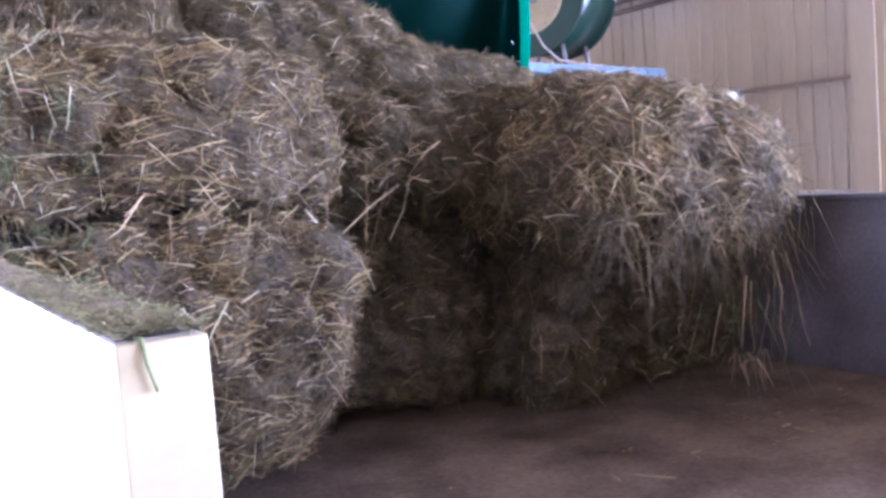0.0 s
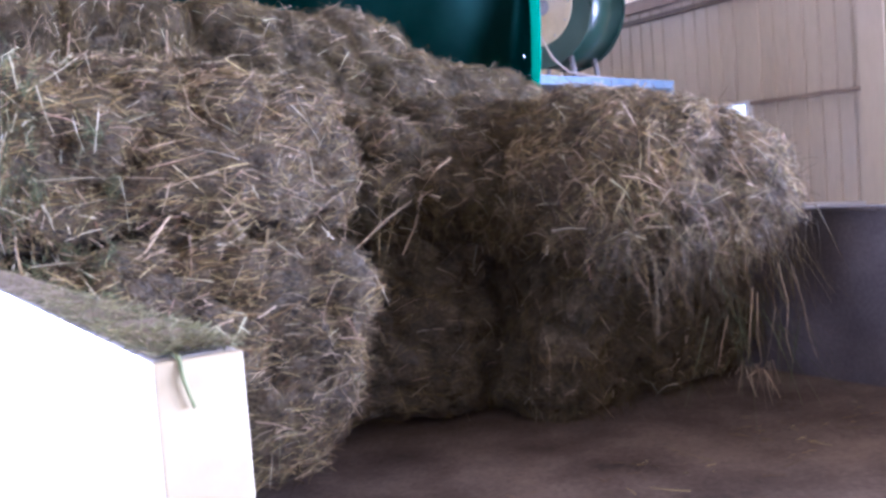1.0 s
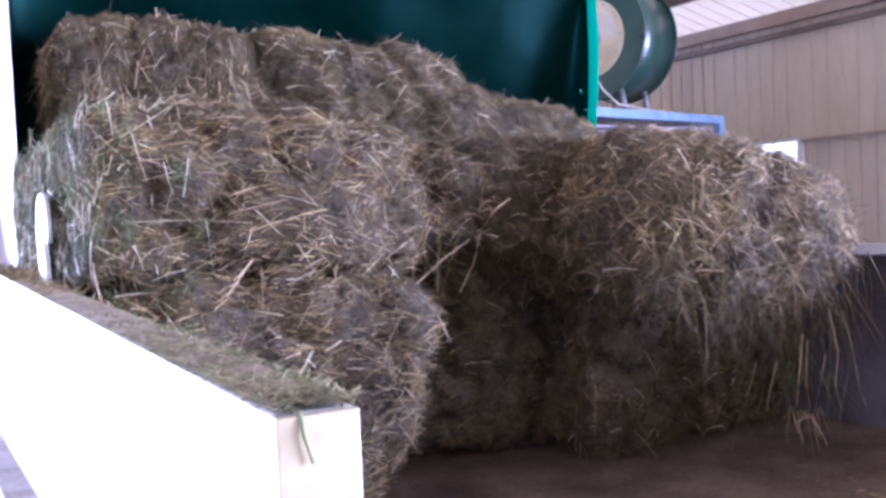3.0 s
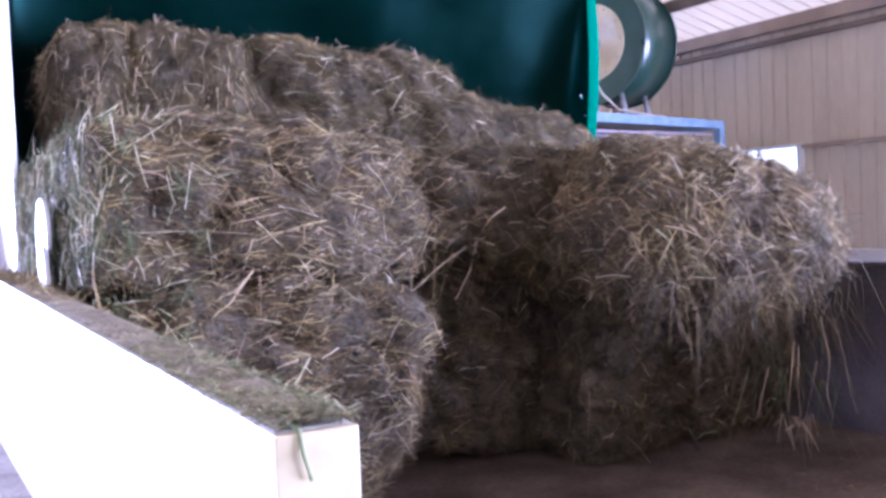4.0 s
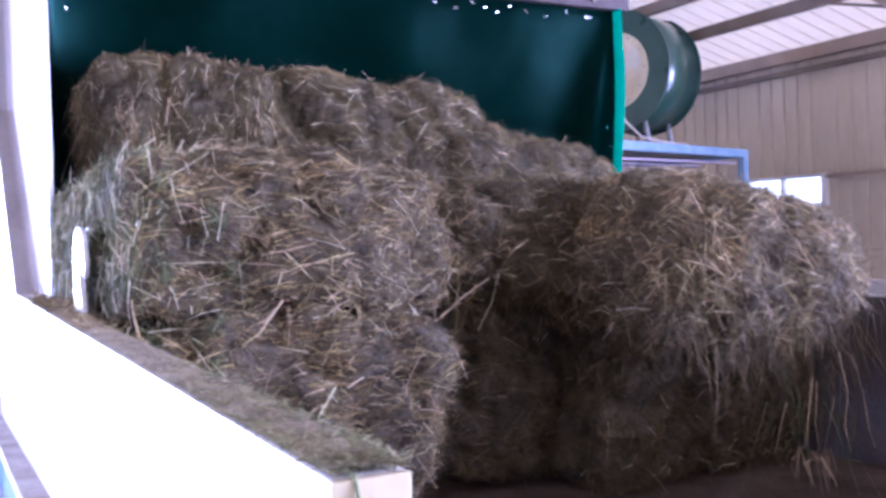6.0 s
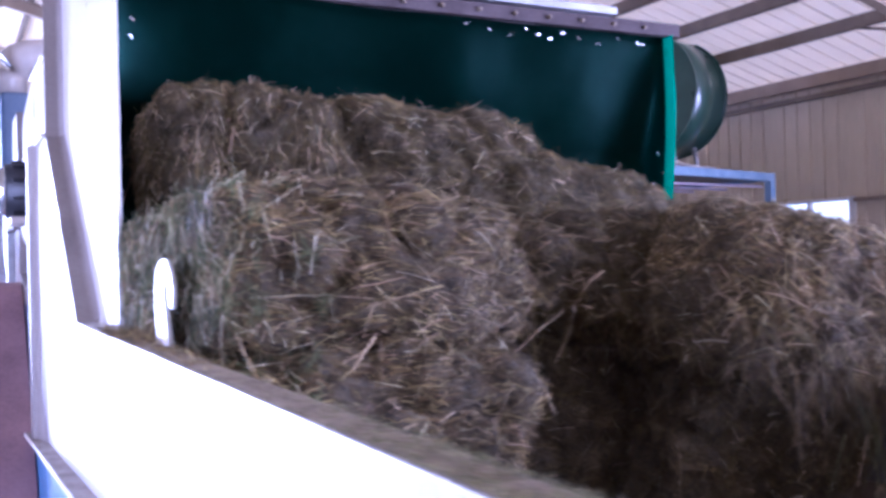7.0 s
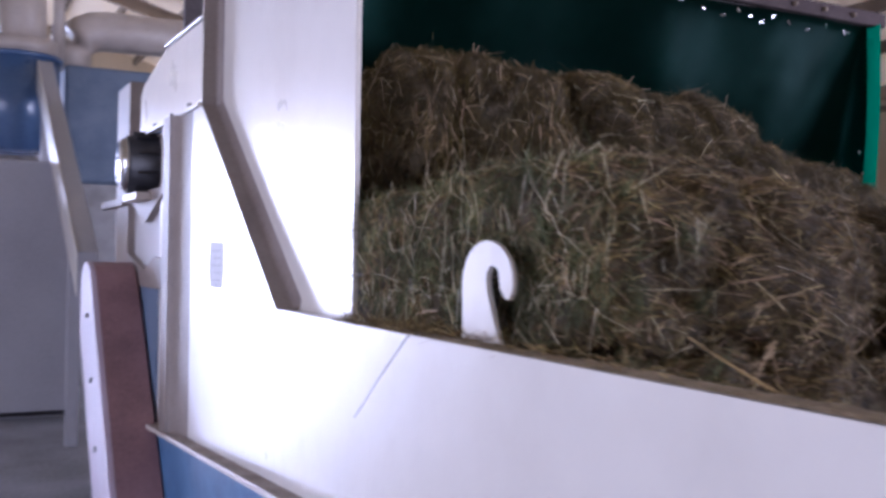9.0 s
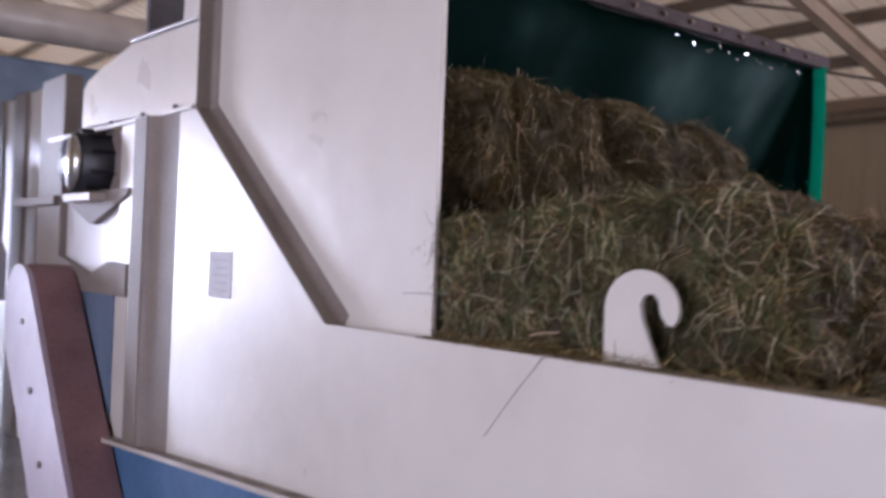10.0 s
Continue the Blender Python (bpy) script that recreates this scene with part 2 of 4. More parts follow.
def prism(name, outline, axis, a0, a1, mat, parent=None, label="", bevel=0.004):
    """A plate with that outline in the plane across axis ('x': outline is y, z)."""
    bm = bmesh.new()
    put = {"x": lambda a, u, v: (a, u, v), "y": lambda a, u, v: (u, a, v), "z": lambda a, u, v: (u, v, a)}[axis]
    lo = [bm.verts.new(put(a0, u, v)) for u, v in outline]
    hi = [bm.verts.new(put(a1, u, v)) for u, v in outline]
    bm.faces.new(lo[::-1])
    bm.faces.new(hi)
    for i in range(len(outline)):
        j = (i + 1) % len(outline)
        bm.faces.new((lo[i], lo[j], hi[j], hi[i]))
    if bevel:
        bmesh.ops.bevel(bm, geom=[e for e in bm.edges], offset=bevel, segments=2, affect="EDGES", profile=0.5)
    return mesh_object(name, bm, mat, parent, label)


def thing(name, label, category, at=(0, 0, 0), group=""):
    ob = new(name)
    ob.location = at
    ob.empty_display_size = 0.1
    return tagged(ob, label, category, group)


def ribbed(name, origin, along, up, length, height, pitch, depth, mat, kind="structure", label=""):
    """Trapezoid-ribbed sheeting as one folded sheet with thickness."""
    bm = bmesh.new()
    o, a, u = Vector(origin), Vector(along).normalized(), Vector(up).normalized()
    n = a.cross(u)
    prof = []
    k = 0.0
    while k < length:
        for f, d in ((0.0, 0), (0.80, 0), (0.86, 1), (0.94, 1)):
            if k + f * pitch <= length:
                prof.append((k + f * pitch, d * depth))
        k += pitch
    prof.append((length, 0))
    sheet = []
    for back in (0.0, -0.006):
        lo = [bm.verts.new(o + a * s + n * (d + back)) for s, d in prof]
        hi = [bm.verts.new(o + a * s + n * (d + back) + u * height) for s, d in prof]
        sheet.append((lo, hi))
    (lo, hi), (lb, hb) = sheet
    for i in range(len(prof) - 1):
        bm.faces.new((lo[i], lo[i + 1], hi[i + 1], hi[i]))
        bm.faces.new((lb[i + 1], lb[i], hb[i], hb[i + 1]))
        bm.faces.new((lo[i + 1], lo[i], lb[i], lb[i + 1]))
        bm.faces.new((hi[i], hi[i + 1], hb[i + 1], hb[i]))
    bm.faces.new((lo[0], hi[0], hb[0], lb[0]))
    bm.faces.new((hi[-1], lo[-1], lb[-1], hb[-1]))
    ob = mesh_object(name, bm, mat)
    return tagged(ob, label or name.replace("_", " "), "wall", kind=kind)


# ---- the shed ----
EAST, WEST, SOUTH, NORTH, EAVE = 10.5, -8.0, -9.0, 24.0, 4.25
RIDGE_X, SLOPE = 0.5, 0.28


def roof_z(x):
    return EAVE + SLOPE * ((EAST - x) if x > RIDGE_X else (EAST - RIDGE_X) - (RIDGE_X - x))


def shed():
    bm = bmesh.new()
    add_box(bm, -60, 60, -60, 70, -0.3, 0.0)
    tagged(mesh_object("ground", bm, CONCRETE), "grey worn concrete shed floor with wet stains", "floor", kind="structure")
    # east wall: plinth, sheeting with a window, girt
    box("plinth_east", (EAST, EAST + 0.25, 0.8, NORTH, 0.0, 1.0), PLINTH, bevel=0.01)
    tagged(bpy.data.objects["plinth_east"], "cream plastered masonry plinth below the sheeting", "wall", kind="structure")
    y0, y1, z0, z1 = 8.5, 9.9, 2.05, 2.4
    ribbed("wall_east", (EAST + 0.1, NORTH, 1.0), (0, -1, 0), (0, 0, 1), NORTH - y1, EAVE - 1.0, 0.24, -0.022, SHEET, label="grey white ribbed metal sheeting wall")
    ribbed("wall_east_south", (EAST + 0.1, y0, 1.0), (0, -1, 0), (0, 0, 1), y0 - 0.8, EAVE - 1.0, 0.24, -0.022, SHEET, label="grey white ribbed metal sheeting wall")
    ribbed("wall_east_below_window", (EAST + 0.1, y1, 1.0), (0, -1, 0), (0, 0, 1), y1 - y0, z0 - 1.0, 0.24, -0.022, SHEET, label="grey white ribbed metal sheeting wall")
    ribbed("wall_east_above_window", (EAST + 0.1, y1, z1), (0, -1, 0), (0, 0, 1), y1 - y0, EAVE - z1, 0.24, -0.022, SHEET, label="grey white ribbed metal sheeting wall")
    win = tagged(thing("window_1", "", "window", (EAST + 0.05, 0, 0)), "bright window with a white frame in the sheeting", "window", kind="structure")
    for nm, d in (("window_frame", (-0.06, 0.06, y0 - 0.05, y0, z0 - 0.05, z1 + 0.05)), ("window_frame", (-0.06, 0.06, y1, y1 + 0.05, z0 - 0.05, z1 + 0.05)),
                  ("window_frame", (-0.06, 0.06, y0, y1, z1, z1 + 0.05)), ("window_sill", (-0.08, 0.06, y0, y1, z0 - 0.05, z0)), ("mullion", (-0.04, 0.04, 9.18, 9.23, z0, z1))):
        box(nm, d, WHITE, win)
    for k, z in (("girt", 2.38),):
        box("girt_east", (EAST + 0.015, EAST + 0.07, 0.8, y0 - 0.06, z, z + 0.05), EAVEPAINT, bevel=0.003)
        tagged(bpy.data.objects["girt_east"], "thin brown wall rail across the sheeting", "rail", kind="structure")
    # columns, eave beam
    for i, y in enumerate((0.3, 6.36, 12.4, 18.6)):
        col = tagged(thing("steel_column", "", "column", (EAST - 0.22, y, 0.0)), "grey painted steel H-section wall column", "column", "wall columns")
        box("flange", (-0.02, 0.0, -0.17, 0.17, 0.0, 4.2), SHEET, col)
        box("flange", (0.17, 0.19, -0.17, 0.17, 0.0, 4.2), SHEET, col)
        box("web", (0.0, 0.17, -0.012, 0.012, 0.0, 4.2), SHEET, col)
    box("eave_beam", (EAST - 0.08, EAST + 0.05, SOUTH, NORTH, 4.04, 4.22), EAVEPAINT, bevel=0.006)
    tagged(bpy.data.objects["eave_beam"], "beige steel eave beam along the wall top", "beam", kind="structure")
    box("eave_rail", (EAST - 0.02, EAST + 0.08, SOUTH, NORTH, 3.88, 3.95), RAFTER, bevel=0.004)
    tagged(bpy.data.objects["eave_rail"], "thin brown rail under the eave beam", "rail", kind="structure")
    # roof sheets and purlins
    run = math.hypot(EAST - RIDGE_X, SLOPE * (EAST - RIDGE_X))
    for nm, x, d in (("roof_east", EAST + 0.3, -1), ("roof_west", 2 * RIDGE_X - EAST - 0.3, 1)):
        # unseen sheets south of y 2 are opaque to keep light off front faces
        for tail, ya, yb, mat, lab in (("", 2.0, NORTH, ROOFSHEET if d < 0 else SHEET, "pale translucent ribbed roof sheeting" if d < 0 else "grey ribbed metal roof sheeting"), ("_south", SOUTH, 2.0, SHEET, "grey ribbed metal roof sheeting")):
            ribbed(nm + tail, (x, ya if d < 0 else yb, EAVE - 0.3 * SLOPE), (0, -d, 0), (d, 0, SLOPE), yb - ya, run + 0.32, 0.27, 0.035, mat, label=lab)
    for i in range(18):
        x = EAST - 1.19 - i * 0.925
        z = roof_z(x) - 0.03
        p = box("purlin", (x - 0.04, x + 0.04, SOUTH, NORTH, z - 0.16, z - 0.005), RAFTER, bevel=0.004)
        tagged(p, "brown painted steel roof purlin", "purlin", "roof purlins")
    # rafters with bolted braces
    for y in (6.36, 18.6):
        tr = tagged(thing("roof_rafter", "", "rafter", (0, y, 0)), "pale grey steel roof rafter with thin braces", "rafter", "roof rafters")
        for s0, s1 in ((EAST - 0.05, RIDGE_X), (RIDGE_X, 2 * RIDGE_X - EAST)):
            for dz, hw, hh in ((-0.24, 0.07, 0.012), (-0.34, 0.008, 0.1), (-0.46, 0.07, 0.012)):
                outl = [(s0, roof_z(s0) + dz - hh), (s1, roof_z(s1) + dz - hh), (s1, roof_z(s1) + dz + hh), (s0, roof_z(s0) + dz + hh)]
                prism("flange" if hw > 0.05 else "web", outl, "y", -hw, hw, EAVEPAINT, tr, bevel=0)
        for k in range(6):
            x = EAST - 1.2 - 1.8 * k
            tube("brace", [(x, 0.0, roof_z(x) - 0.44), (x - 0.1, 0.9, roof_z(x) - 0.2)], 0.02, RAFTER, tr, seg=6)
    # added walls, mostly unseen, close the shed; open west and east gates limit daylight
    box("wall_north", (WEST, EAST, NORTH, NORTH + 0.2, 0, 7.2), SHEET, bevel=0)
    for nm, d in (("wall_south", (WEST, EAST, SOUTH - 0.2, SOUTH, 0, 7.2)),
                  ("wall_east_end", (EAST, EAST + 0.2, SOUTH, -7.2, 0, 4.2)), ("wall_east_lintel", (EAST, EAST + 0.2, -7.2, 0.8, 3.98, 4.2)), ("wall_west", (WEST - 0.2, WEST, 7.0, NORTH, 0, 5.0)), ("wall_west_south", (WEST - 0.2, WEST, SOUTH, -2.4, 0, 5.0)), ("wall_west_lintel", (WEST - 0.2, WEST, -2.4, 7.0, 4.1, 5.0))):
        box(nm, d, SHEET, bevel=0)
    for nm in ("wall_north", "wall_south", "wall_east_end", "wall_east_lintel", "wall_west", "wall_west_south", "wall_west_lintel"):
        tagged(bpy.data.objects[nm], "plain grey sheeting wall added to close the shed", "wall", kind="structure")


shed()


# ---- the machine ----
WT = 1.5      # top of the side wall
TH = 0.098    # its thickness
BED = 0.66    # top of the trough floor
SY, SZ = 5.27, 2.505  # top of the sloping shoulder


def ledge_z(y):
    """The side wall's foot ledge rises towards the open end."""
    return 0.70 + 0.055 * (5.9 - y)


def machine():
    m = thing("bale_feeder", "white painted steel bale feeding machine with an open trough", "machine")
    # boxed side wall with its sloping shoulder
    prism("side_wall", [(0.06, ledge_z(0.06)), (0.06, WT), (3.96, WT), (SY, SZ), (6.3, SZ + 0.03), (6.3, ledge_z(6.3))], "x", 0.0, TH, WHITE, m, "glossy white boxed side wall", bevel=0.006)
    for v in bpy.data.objects["side_wall"].data.vertices:
        if v.co.y < 1:
            v.co.x += 0.008 if v.co.x < 0.05 else -0.008
            v.co.z -= 0.011 if v.co.z > 1 else 0
    box("end_cap", (0.0085, TH - 0.0085, 0.050, 0.0605, ledge_z(0.06), WT - 0.012), CREAM, m, "cream end cap of the side wall", bevel=0.002)
    prism("upper_panel", [(3.39, WT - 0.02), (3.39, 3.35), (5.7, 3.35), (5.7, WT - 0.02)], "x", TH, TH + 0.02, WHITE, m, "glossy white recessed upper panel", bevel=0.003)
    # taupe edge strips along the shoulder and up the hood, with a cove onto the upper panel
    for (ya, za), (yb, zb), nm in (((3.96, WT), (SY, SZ), "shoulder_edge"), ((SY, SZ), (SY, 3.4), "hood_edge")):
        d = Vector((0, yb - ya, zb - za)).normalized()
        n = Vector((0, -d.z, d.y)) if nm == "shoulder_edge" else Vector((0, -1, 0))
        bm = bmesh.new()
        prof = [(0.002, 0.003), (TH - 0.03, 0.003)] + [(TH - 0.03 + 0.03 * math.sin(k * math.pi / 8), 0.003 + 0.05 * (1 - math.cos(k * math.pi / 8))) for k in range(1, 5)]
        ends = [[bm.verts.new(Vector((x, *p)) + n * h) for x, h in prof] for p in ((ya, za), (yb, zb))]
        back = [[bm.verts.new(Vector((x, *p)) - n * 0.01) for x in (TH - 0.001, 0.002)] for p in ((ya, za), (yb, zb))]
        ra, rb = ends[0] + back[0], ends[1] + back[1]
        for i in range(len(ra)):
            j = (i + 1) % len(ra)
            bm.faces.new((ra[i], ra[j], rb[j], rb[i]))
        bm.faces.new(ra[::-1])
        bm.faces.new(rb)
        mesh_object(nm, bm, EDGEPAINT, m, "taupe edge strip")
    # hood behind the shoulder
    prism("hood", [(SY, SZ + 0.02), (SY, 2.955), (6.2, 2.975), (6.75, 2.89), (6.95, 2.85), (7.03, 2.80), (7.03, SZ + 0.045)], "x", 0.0, TH, WHITE, m, "white hood panel with a rounded corner", bevel=0.006)
    # thin glossy strip added to show the highlight on the hood's top edge
    prism("hood_highlight_flange", [(SY, 2.962), (6.2, 2.982), (6.2, 2.996), (SY, 2.976)], "x", -0.015, TH, GLOSSWHITE, m, "glossy white flange added for the highlight along the hood's top edge", bevel=0.002)
    lip = box("hood_lip", (-0.025, 0.0, SY, 7.66, SZ - 0.005, SZ + 0.019), WHITE, m, "white bent lip with bolts", bevel=0.003)
    for y in (5.5, 5.95, 6.45, 7.0):
        tube("bolt", [(-0.014, y, SZ + 0.019), (-0.014, y, SZ + 0.039)], 0.013, STEEL, lip, seg=6)
    # flared post: sheet that bends outwards
    bm = bmesh.new()
    rows = []
    for i in range(9):
        a = i / 8 * math.pi / 2
        x, y = -0.001 - 0.06 * (1 - math.cos(a)), 5.46 + 0.30 * math.sin(a)
        rows.append((x, y))
    rows += [(-0.061, 5.93), (-0.0, 5.93)]
    lo, hi = [bm.verts.new((x, y, ledge_z(y))) for x, y in rows], [bm.verts.new((x, y, SZ)) for x, y in rows]
    for i in range(len(rows) - 1):
        bm.faces.new((lo[i], lo[i + 1], hi[i + 1], hi[i]))
    bm.faces.new(lo)
    bm.faces.new(hi)
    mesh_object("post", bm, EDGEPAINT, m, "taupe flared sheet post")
    # foot ledge with its bent lip, and the blue base under it
    foot = lambda top, low: [(0.07, ledge_z(0.07) - top), (6.3, ledge_z(6.3) - top), (6.3, ledge_z(6.3) - low), (0.07, ledge_z(0.07) - low)]
    prism("foot_ledge", foot(0.0, 0.012), "x", -0.075, TH, DUSTYPAINT, m, "dusty brown top of the foot ledge", bevel=0.002)
    prism("ledge_lip", foot(-0.002, 0.022), "x", -0.085, -0.075, BEIGE, m, "pale bent lip of the foot ledge", bevel=0.003)
    prism("base", [(0.1, 0.0), (6.3, 0.0), (6.3, ledge_z(6.3) - 0.012), (0.1, ledge_z(0.1) - 0.012)], "x", -0.02, TH + 0.02, BLUE, m, "blue painted base panel")
    prism("base_stiffener", foot(0.40, 0.44), "x", -0.05, -0.02, BEIGE, m, "beige stiffener across the base panel")
    # trough floor and far side
    box("trough_floor", (TH, 3.3, 0.1, 6.3, BED - 0.08, BED), TROUGH, m, "dark hay-stained trough floor")
    # unlit inner face of the far side, darkened by its material
    box("far_wall", (3.3, 3.38, 0.1, 6.3, 0.0, 1.38), SHADESTEEL, m, "steel far side wall, its unlit inside coloured dark")
    box("far_rail", (3.28, 3.40, 0.1, 6.3, 1.38, 1.40), SHADESTEEL, m)
    box("far_panel", (3.5, 3.52, 4.2, 6.3, 0.75, 3.1), SHADESTEEL, m)
    # plates added behind the curtain keep the unseen feeding chamber dark
    box("dark_backing", (TH + 0.02, 3.5, 6.25, 6.3, 0.75, 3.35), SHADESTEEL, m, "dark backing plate added behind the curtain as shade")
    box("backing_cover", (TH + 0.02, 3.5, 4.5, 6.3, 3.35, 3.4), STEEL, m, "grey cover plate added over the space behind the curtain")
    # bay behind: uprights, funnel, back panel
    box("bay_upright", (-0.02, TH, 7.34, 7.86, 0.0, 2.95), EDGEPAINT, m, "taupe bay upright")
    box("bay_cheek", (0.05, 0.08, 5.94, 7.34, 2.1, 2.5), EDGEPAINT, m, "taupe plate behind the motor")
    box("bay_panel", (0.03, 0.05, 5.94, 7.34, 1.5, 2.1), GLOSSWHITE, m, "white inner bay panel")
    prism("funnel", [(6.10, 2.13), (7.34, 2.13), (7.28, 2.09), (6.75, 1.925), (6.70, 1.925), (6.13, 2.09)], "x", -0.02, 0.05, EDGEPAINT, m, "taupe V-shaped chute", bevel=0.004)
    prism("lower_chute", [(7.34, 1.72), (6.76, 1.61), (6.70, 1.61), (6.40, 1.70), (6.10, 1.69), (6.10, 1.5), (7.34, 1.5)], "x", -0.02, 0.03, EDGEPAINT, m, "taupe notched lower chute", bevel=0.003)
    box("bay_skirt", (-0.01, 0.05, 6.3, 7.34, 0.0, 1.5), DULLBLUE, m, "dull blue skirt below the bay")
    box("cross_beam", (-0.06, 0.0, 7.36, 8.35, 2.06, 2.12), EDGEPAINT, m, "taupe cross beam")
    # crook-shaped plate on the ledge
    cy, cz = 2.428, 1.66
    out = [(2.56, WT), (2.563, cz)]
    out += [(cy + 0.134 * math.cos(a), cz + 0.113 * math.sin(a)) for a in [math.pi * i / 12 for i in range(1, 13)]]
    out += [(cy - 0.128, 1.635), (cy - 0.112, 1.618), (cy - 0.090, 1.622), (cy - 0.068, 1.65)]
    out += [(cy - 0.032 + 0.035 * math.cos(a), cz + 0.012 + 0.036 * math.sin(a)) for a in [math.pi - math.pi * i / 6 for i in range(7)]]
    out += [(cy - 0.004, 1.635), (cy - 0.03, 1.58), (cy - 0.072, WT)]
    prism("hook_plate", out, "x", TH - 0.012, TH + 0.003, WHITE, m, "white crook-shaped steel plate", bevel=0.002)
    return m


machine()


def curtain():
    c = thing("tarpaulin_curtain", "dark green glossy tarpaulin curtain hung from a bolted steel bar", "curtain", (0, 0, 0))
    bm = bmesh.new()
    nx, nz, x0, x1, ztop, zbot = 90, 26, 0.13, 3.32, 3.03, 1.9
    grid = []
    for i in range(nx + 1):
        u = i / nx
        col = []
        for j in range(nz + 1):
            v = j / nz
            x = x0 + (x1 - x0) * u
            bulge = 0.42 * max(0.0, math.sin(math.pi * u)) ** 0.3 * min(1, v * 1.6) ** 0.8
            wave = 0.002 * math.sin(u * 33 + 3 * math.sin(v * 2 + u * 7)) * (0.3 + v) + 0.075 * noise.noise((u * 5, v * 2, 0.3)) * min(1, 8 * u, 8 * (1 - u)) + 0.004 * noise.noise((u * 22, v * 6, 2))
            col.append(bm.verts.new((x, 3.82 + bulge + wave, ztop + (zbot - ztop) * v)))
        grid.append(col)
    for i in range(nx):
        for j in range(nz):
            bm.faces.new((grid[i][j], grid[i + 1][j], grid[i + 1][j + 1], grid[i][j + 1]))
    bmesh.ops.solidify(bm, geom=bm.faces[:], thickness=0.004)
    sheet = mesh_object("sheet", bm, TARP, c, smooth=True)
    # outer hem at the free side; its bright colour stands for light from behind
    bm = bmesh.new()
    rows = 24
    edge = []
    for i in range(rows + 1):
        k = i / rows
        z = 2.06 + 0.97 * k
        w = 0.01 + 0.026 * math.sin(math.pi * min(1, k * 1.05)) ** 0.8 + 0.008 * noise.noise((k * 6, 1.7, 0))
        x = 3.27 + 0.03 * k + 0.02 * math.sin(math.pi * k)
        edge.append([bm.verts.new(p) for p in ((x, 3.82, z), (x, 3.735, z), (x + w, 3.765, z), (x + w, 3.825, z))])
    for p, q in zip(edge, edge[1:]):
        for k in range(4):
            bm.faces.new((p[k], p[(k + 1) % 4], q[(k + 1) % 4], q[k]))
    bm.faces.new(edge[0])
    bm.faces.new(edge[-1][::-1])
    mesh_object("hem", bm, TARP_BACKLIT, c, "teal hem, the light behind it put into its bright colour")
    bm = bmesh.new()
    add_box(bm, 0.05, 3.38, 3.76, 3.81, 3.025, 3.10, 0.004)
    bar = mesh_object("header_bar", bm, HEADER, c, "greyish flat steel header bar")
    for k in range(14):
        x = 0.25 + k * 0.22
        tube("bolt", [(x, 3.74, 3.06), (x, 3.762, 3.06)], 0.012, RAFTER, bar, seg=6)
    # bright metal chips added as glints on the creased sheet, which has no clips
    random.seed(5)
    for x, z in [(0.24, 2.85), (0.23, 2.77), (3.22, 2.33), (3.25, 2.22), (3.19, 2.15), (3.12, 2.97)] + [(1.95 + 0.11 * k + 0.05 * math.sin(7 * k), 2.99 - 0.02 * (k % 3)) for k in range(11)]:
        bm = bmesh.new()
        add_box(bm, -0.013, 0.013, -0.003, 0.003, -0.004, 0.004, 0.0015)
        ob = mesh_object("clip", bm, CHROME, sheet, "small bright chip added as a glint on the tarpaulin")
        ob.matrix_basis = pose(x, 3.795 - (0.03 if x < 0.3 else 0.0), z, 20, 0, random.uniform(-30, 20)) @ pose(0, 0, 0, 0, random.uniform(-30, 60), 0)


curtain()


# ---- hay ----
def superbox(n, power):
    """Points, normals and quads of a cube sheet rounded to a bale, within -1..1."""
    verts, index, faces = [], {}, []

    def vert(p):
        key = tuple(round(c, 5) for c in p)
        if key not in index:
            index[key] = len(verts)
            verts.append(p)
        return index[key]
    for ax in range(3):
        for sgn in (-1, 1):
            for i in range(n):
                for j in range(n):
                    q = []
                    for di, dj in ((0, 0), (1, 0), (1, 1), (0, 1)):
                        p = [0, 0, 0]
                        p[ax], p[(ax + 1) % 3], p[(ax + 2) % 3] = sgn, 2 * (i + di) / n - 1, 2 * (j + dj) / n - 1
                        q.append(vert(tuple(p)))
                    faces.append(q if sgn > 0 else q[::-1])
    v = np.array(verts, float)
    norm = (np.abs(v) ** power).sum(1) ** (1 / power)
    return v / norm[:, None], faces


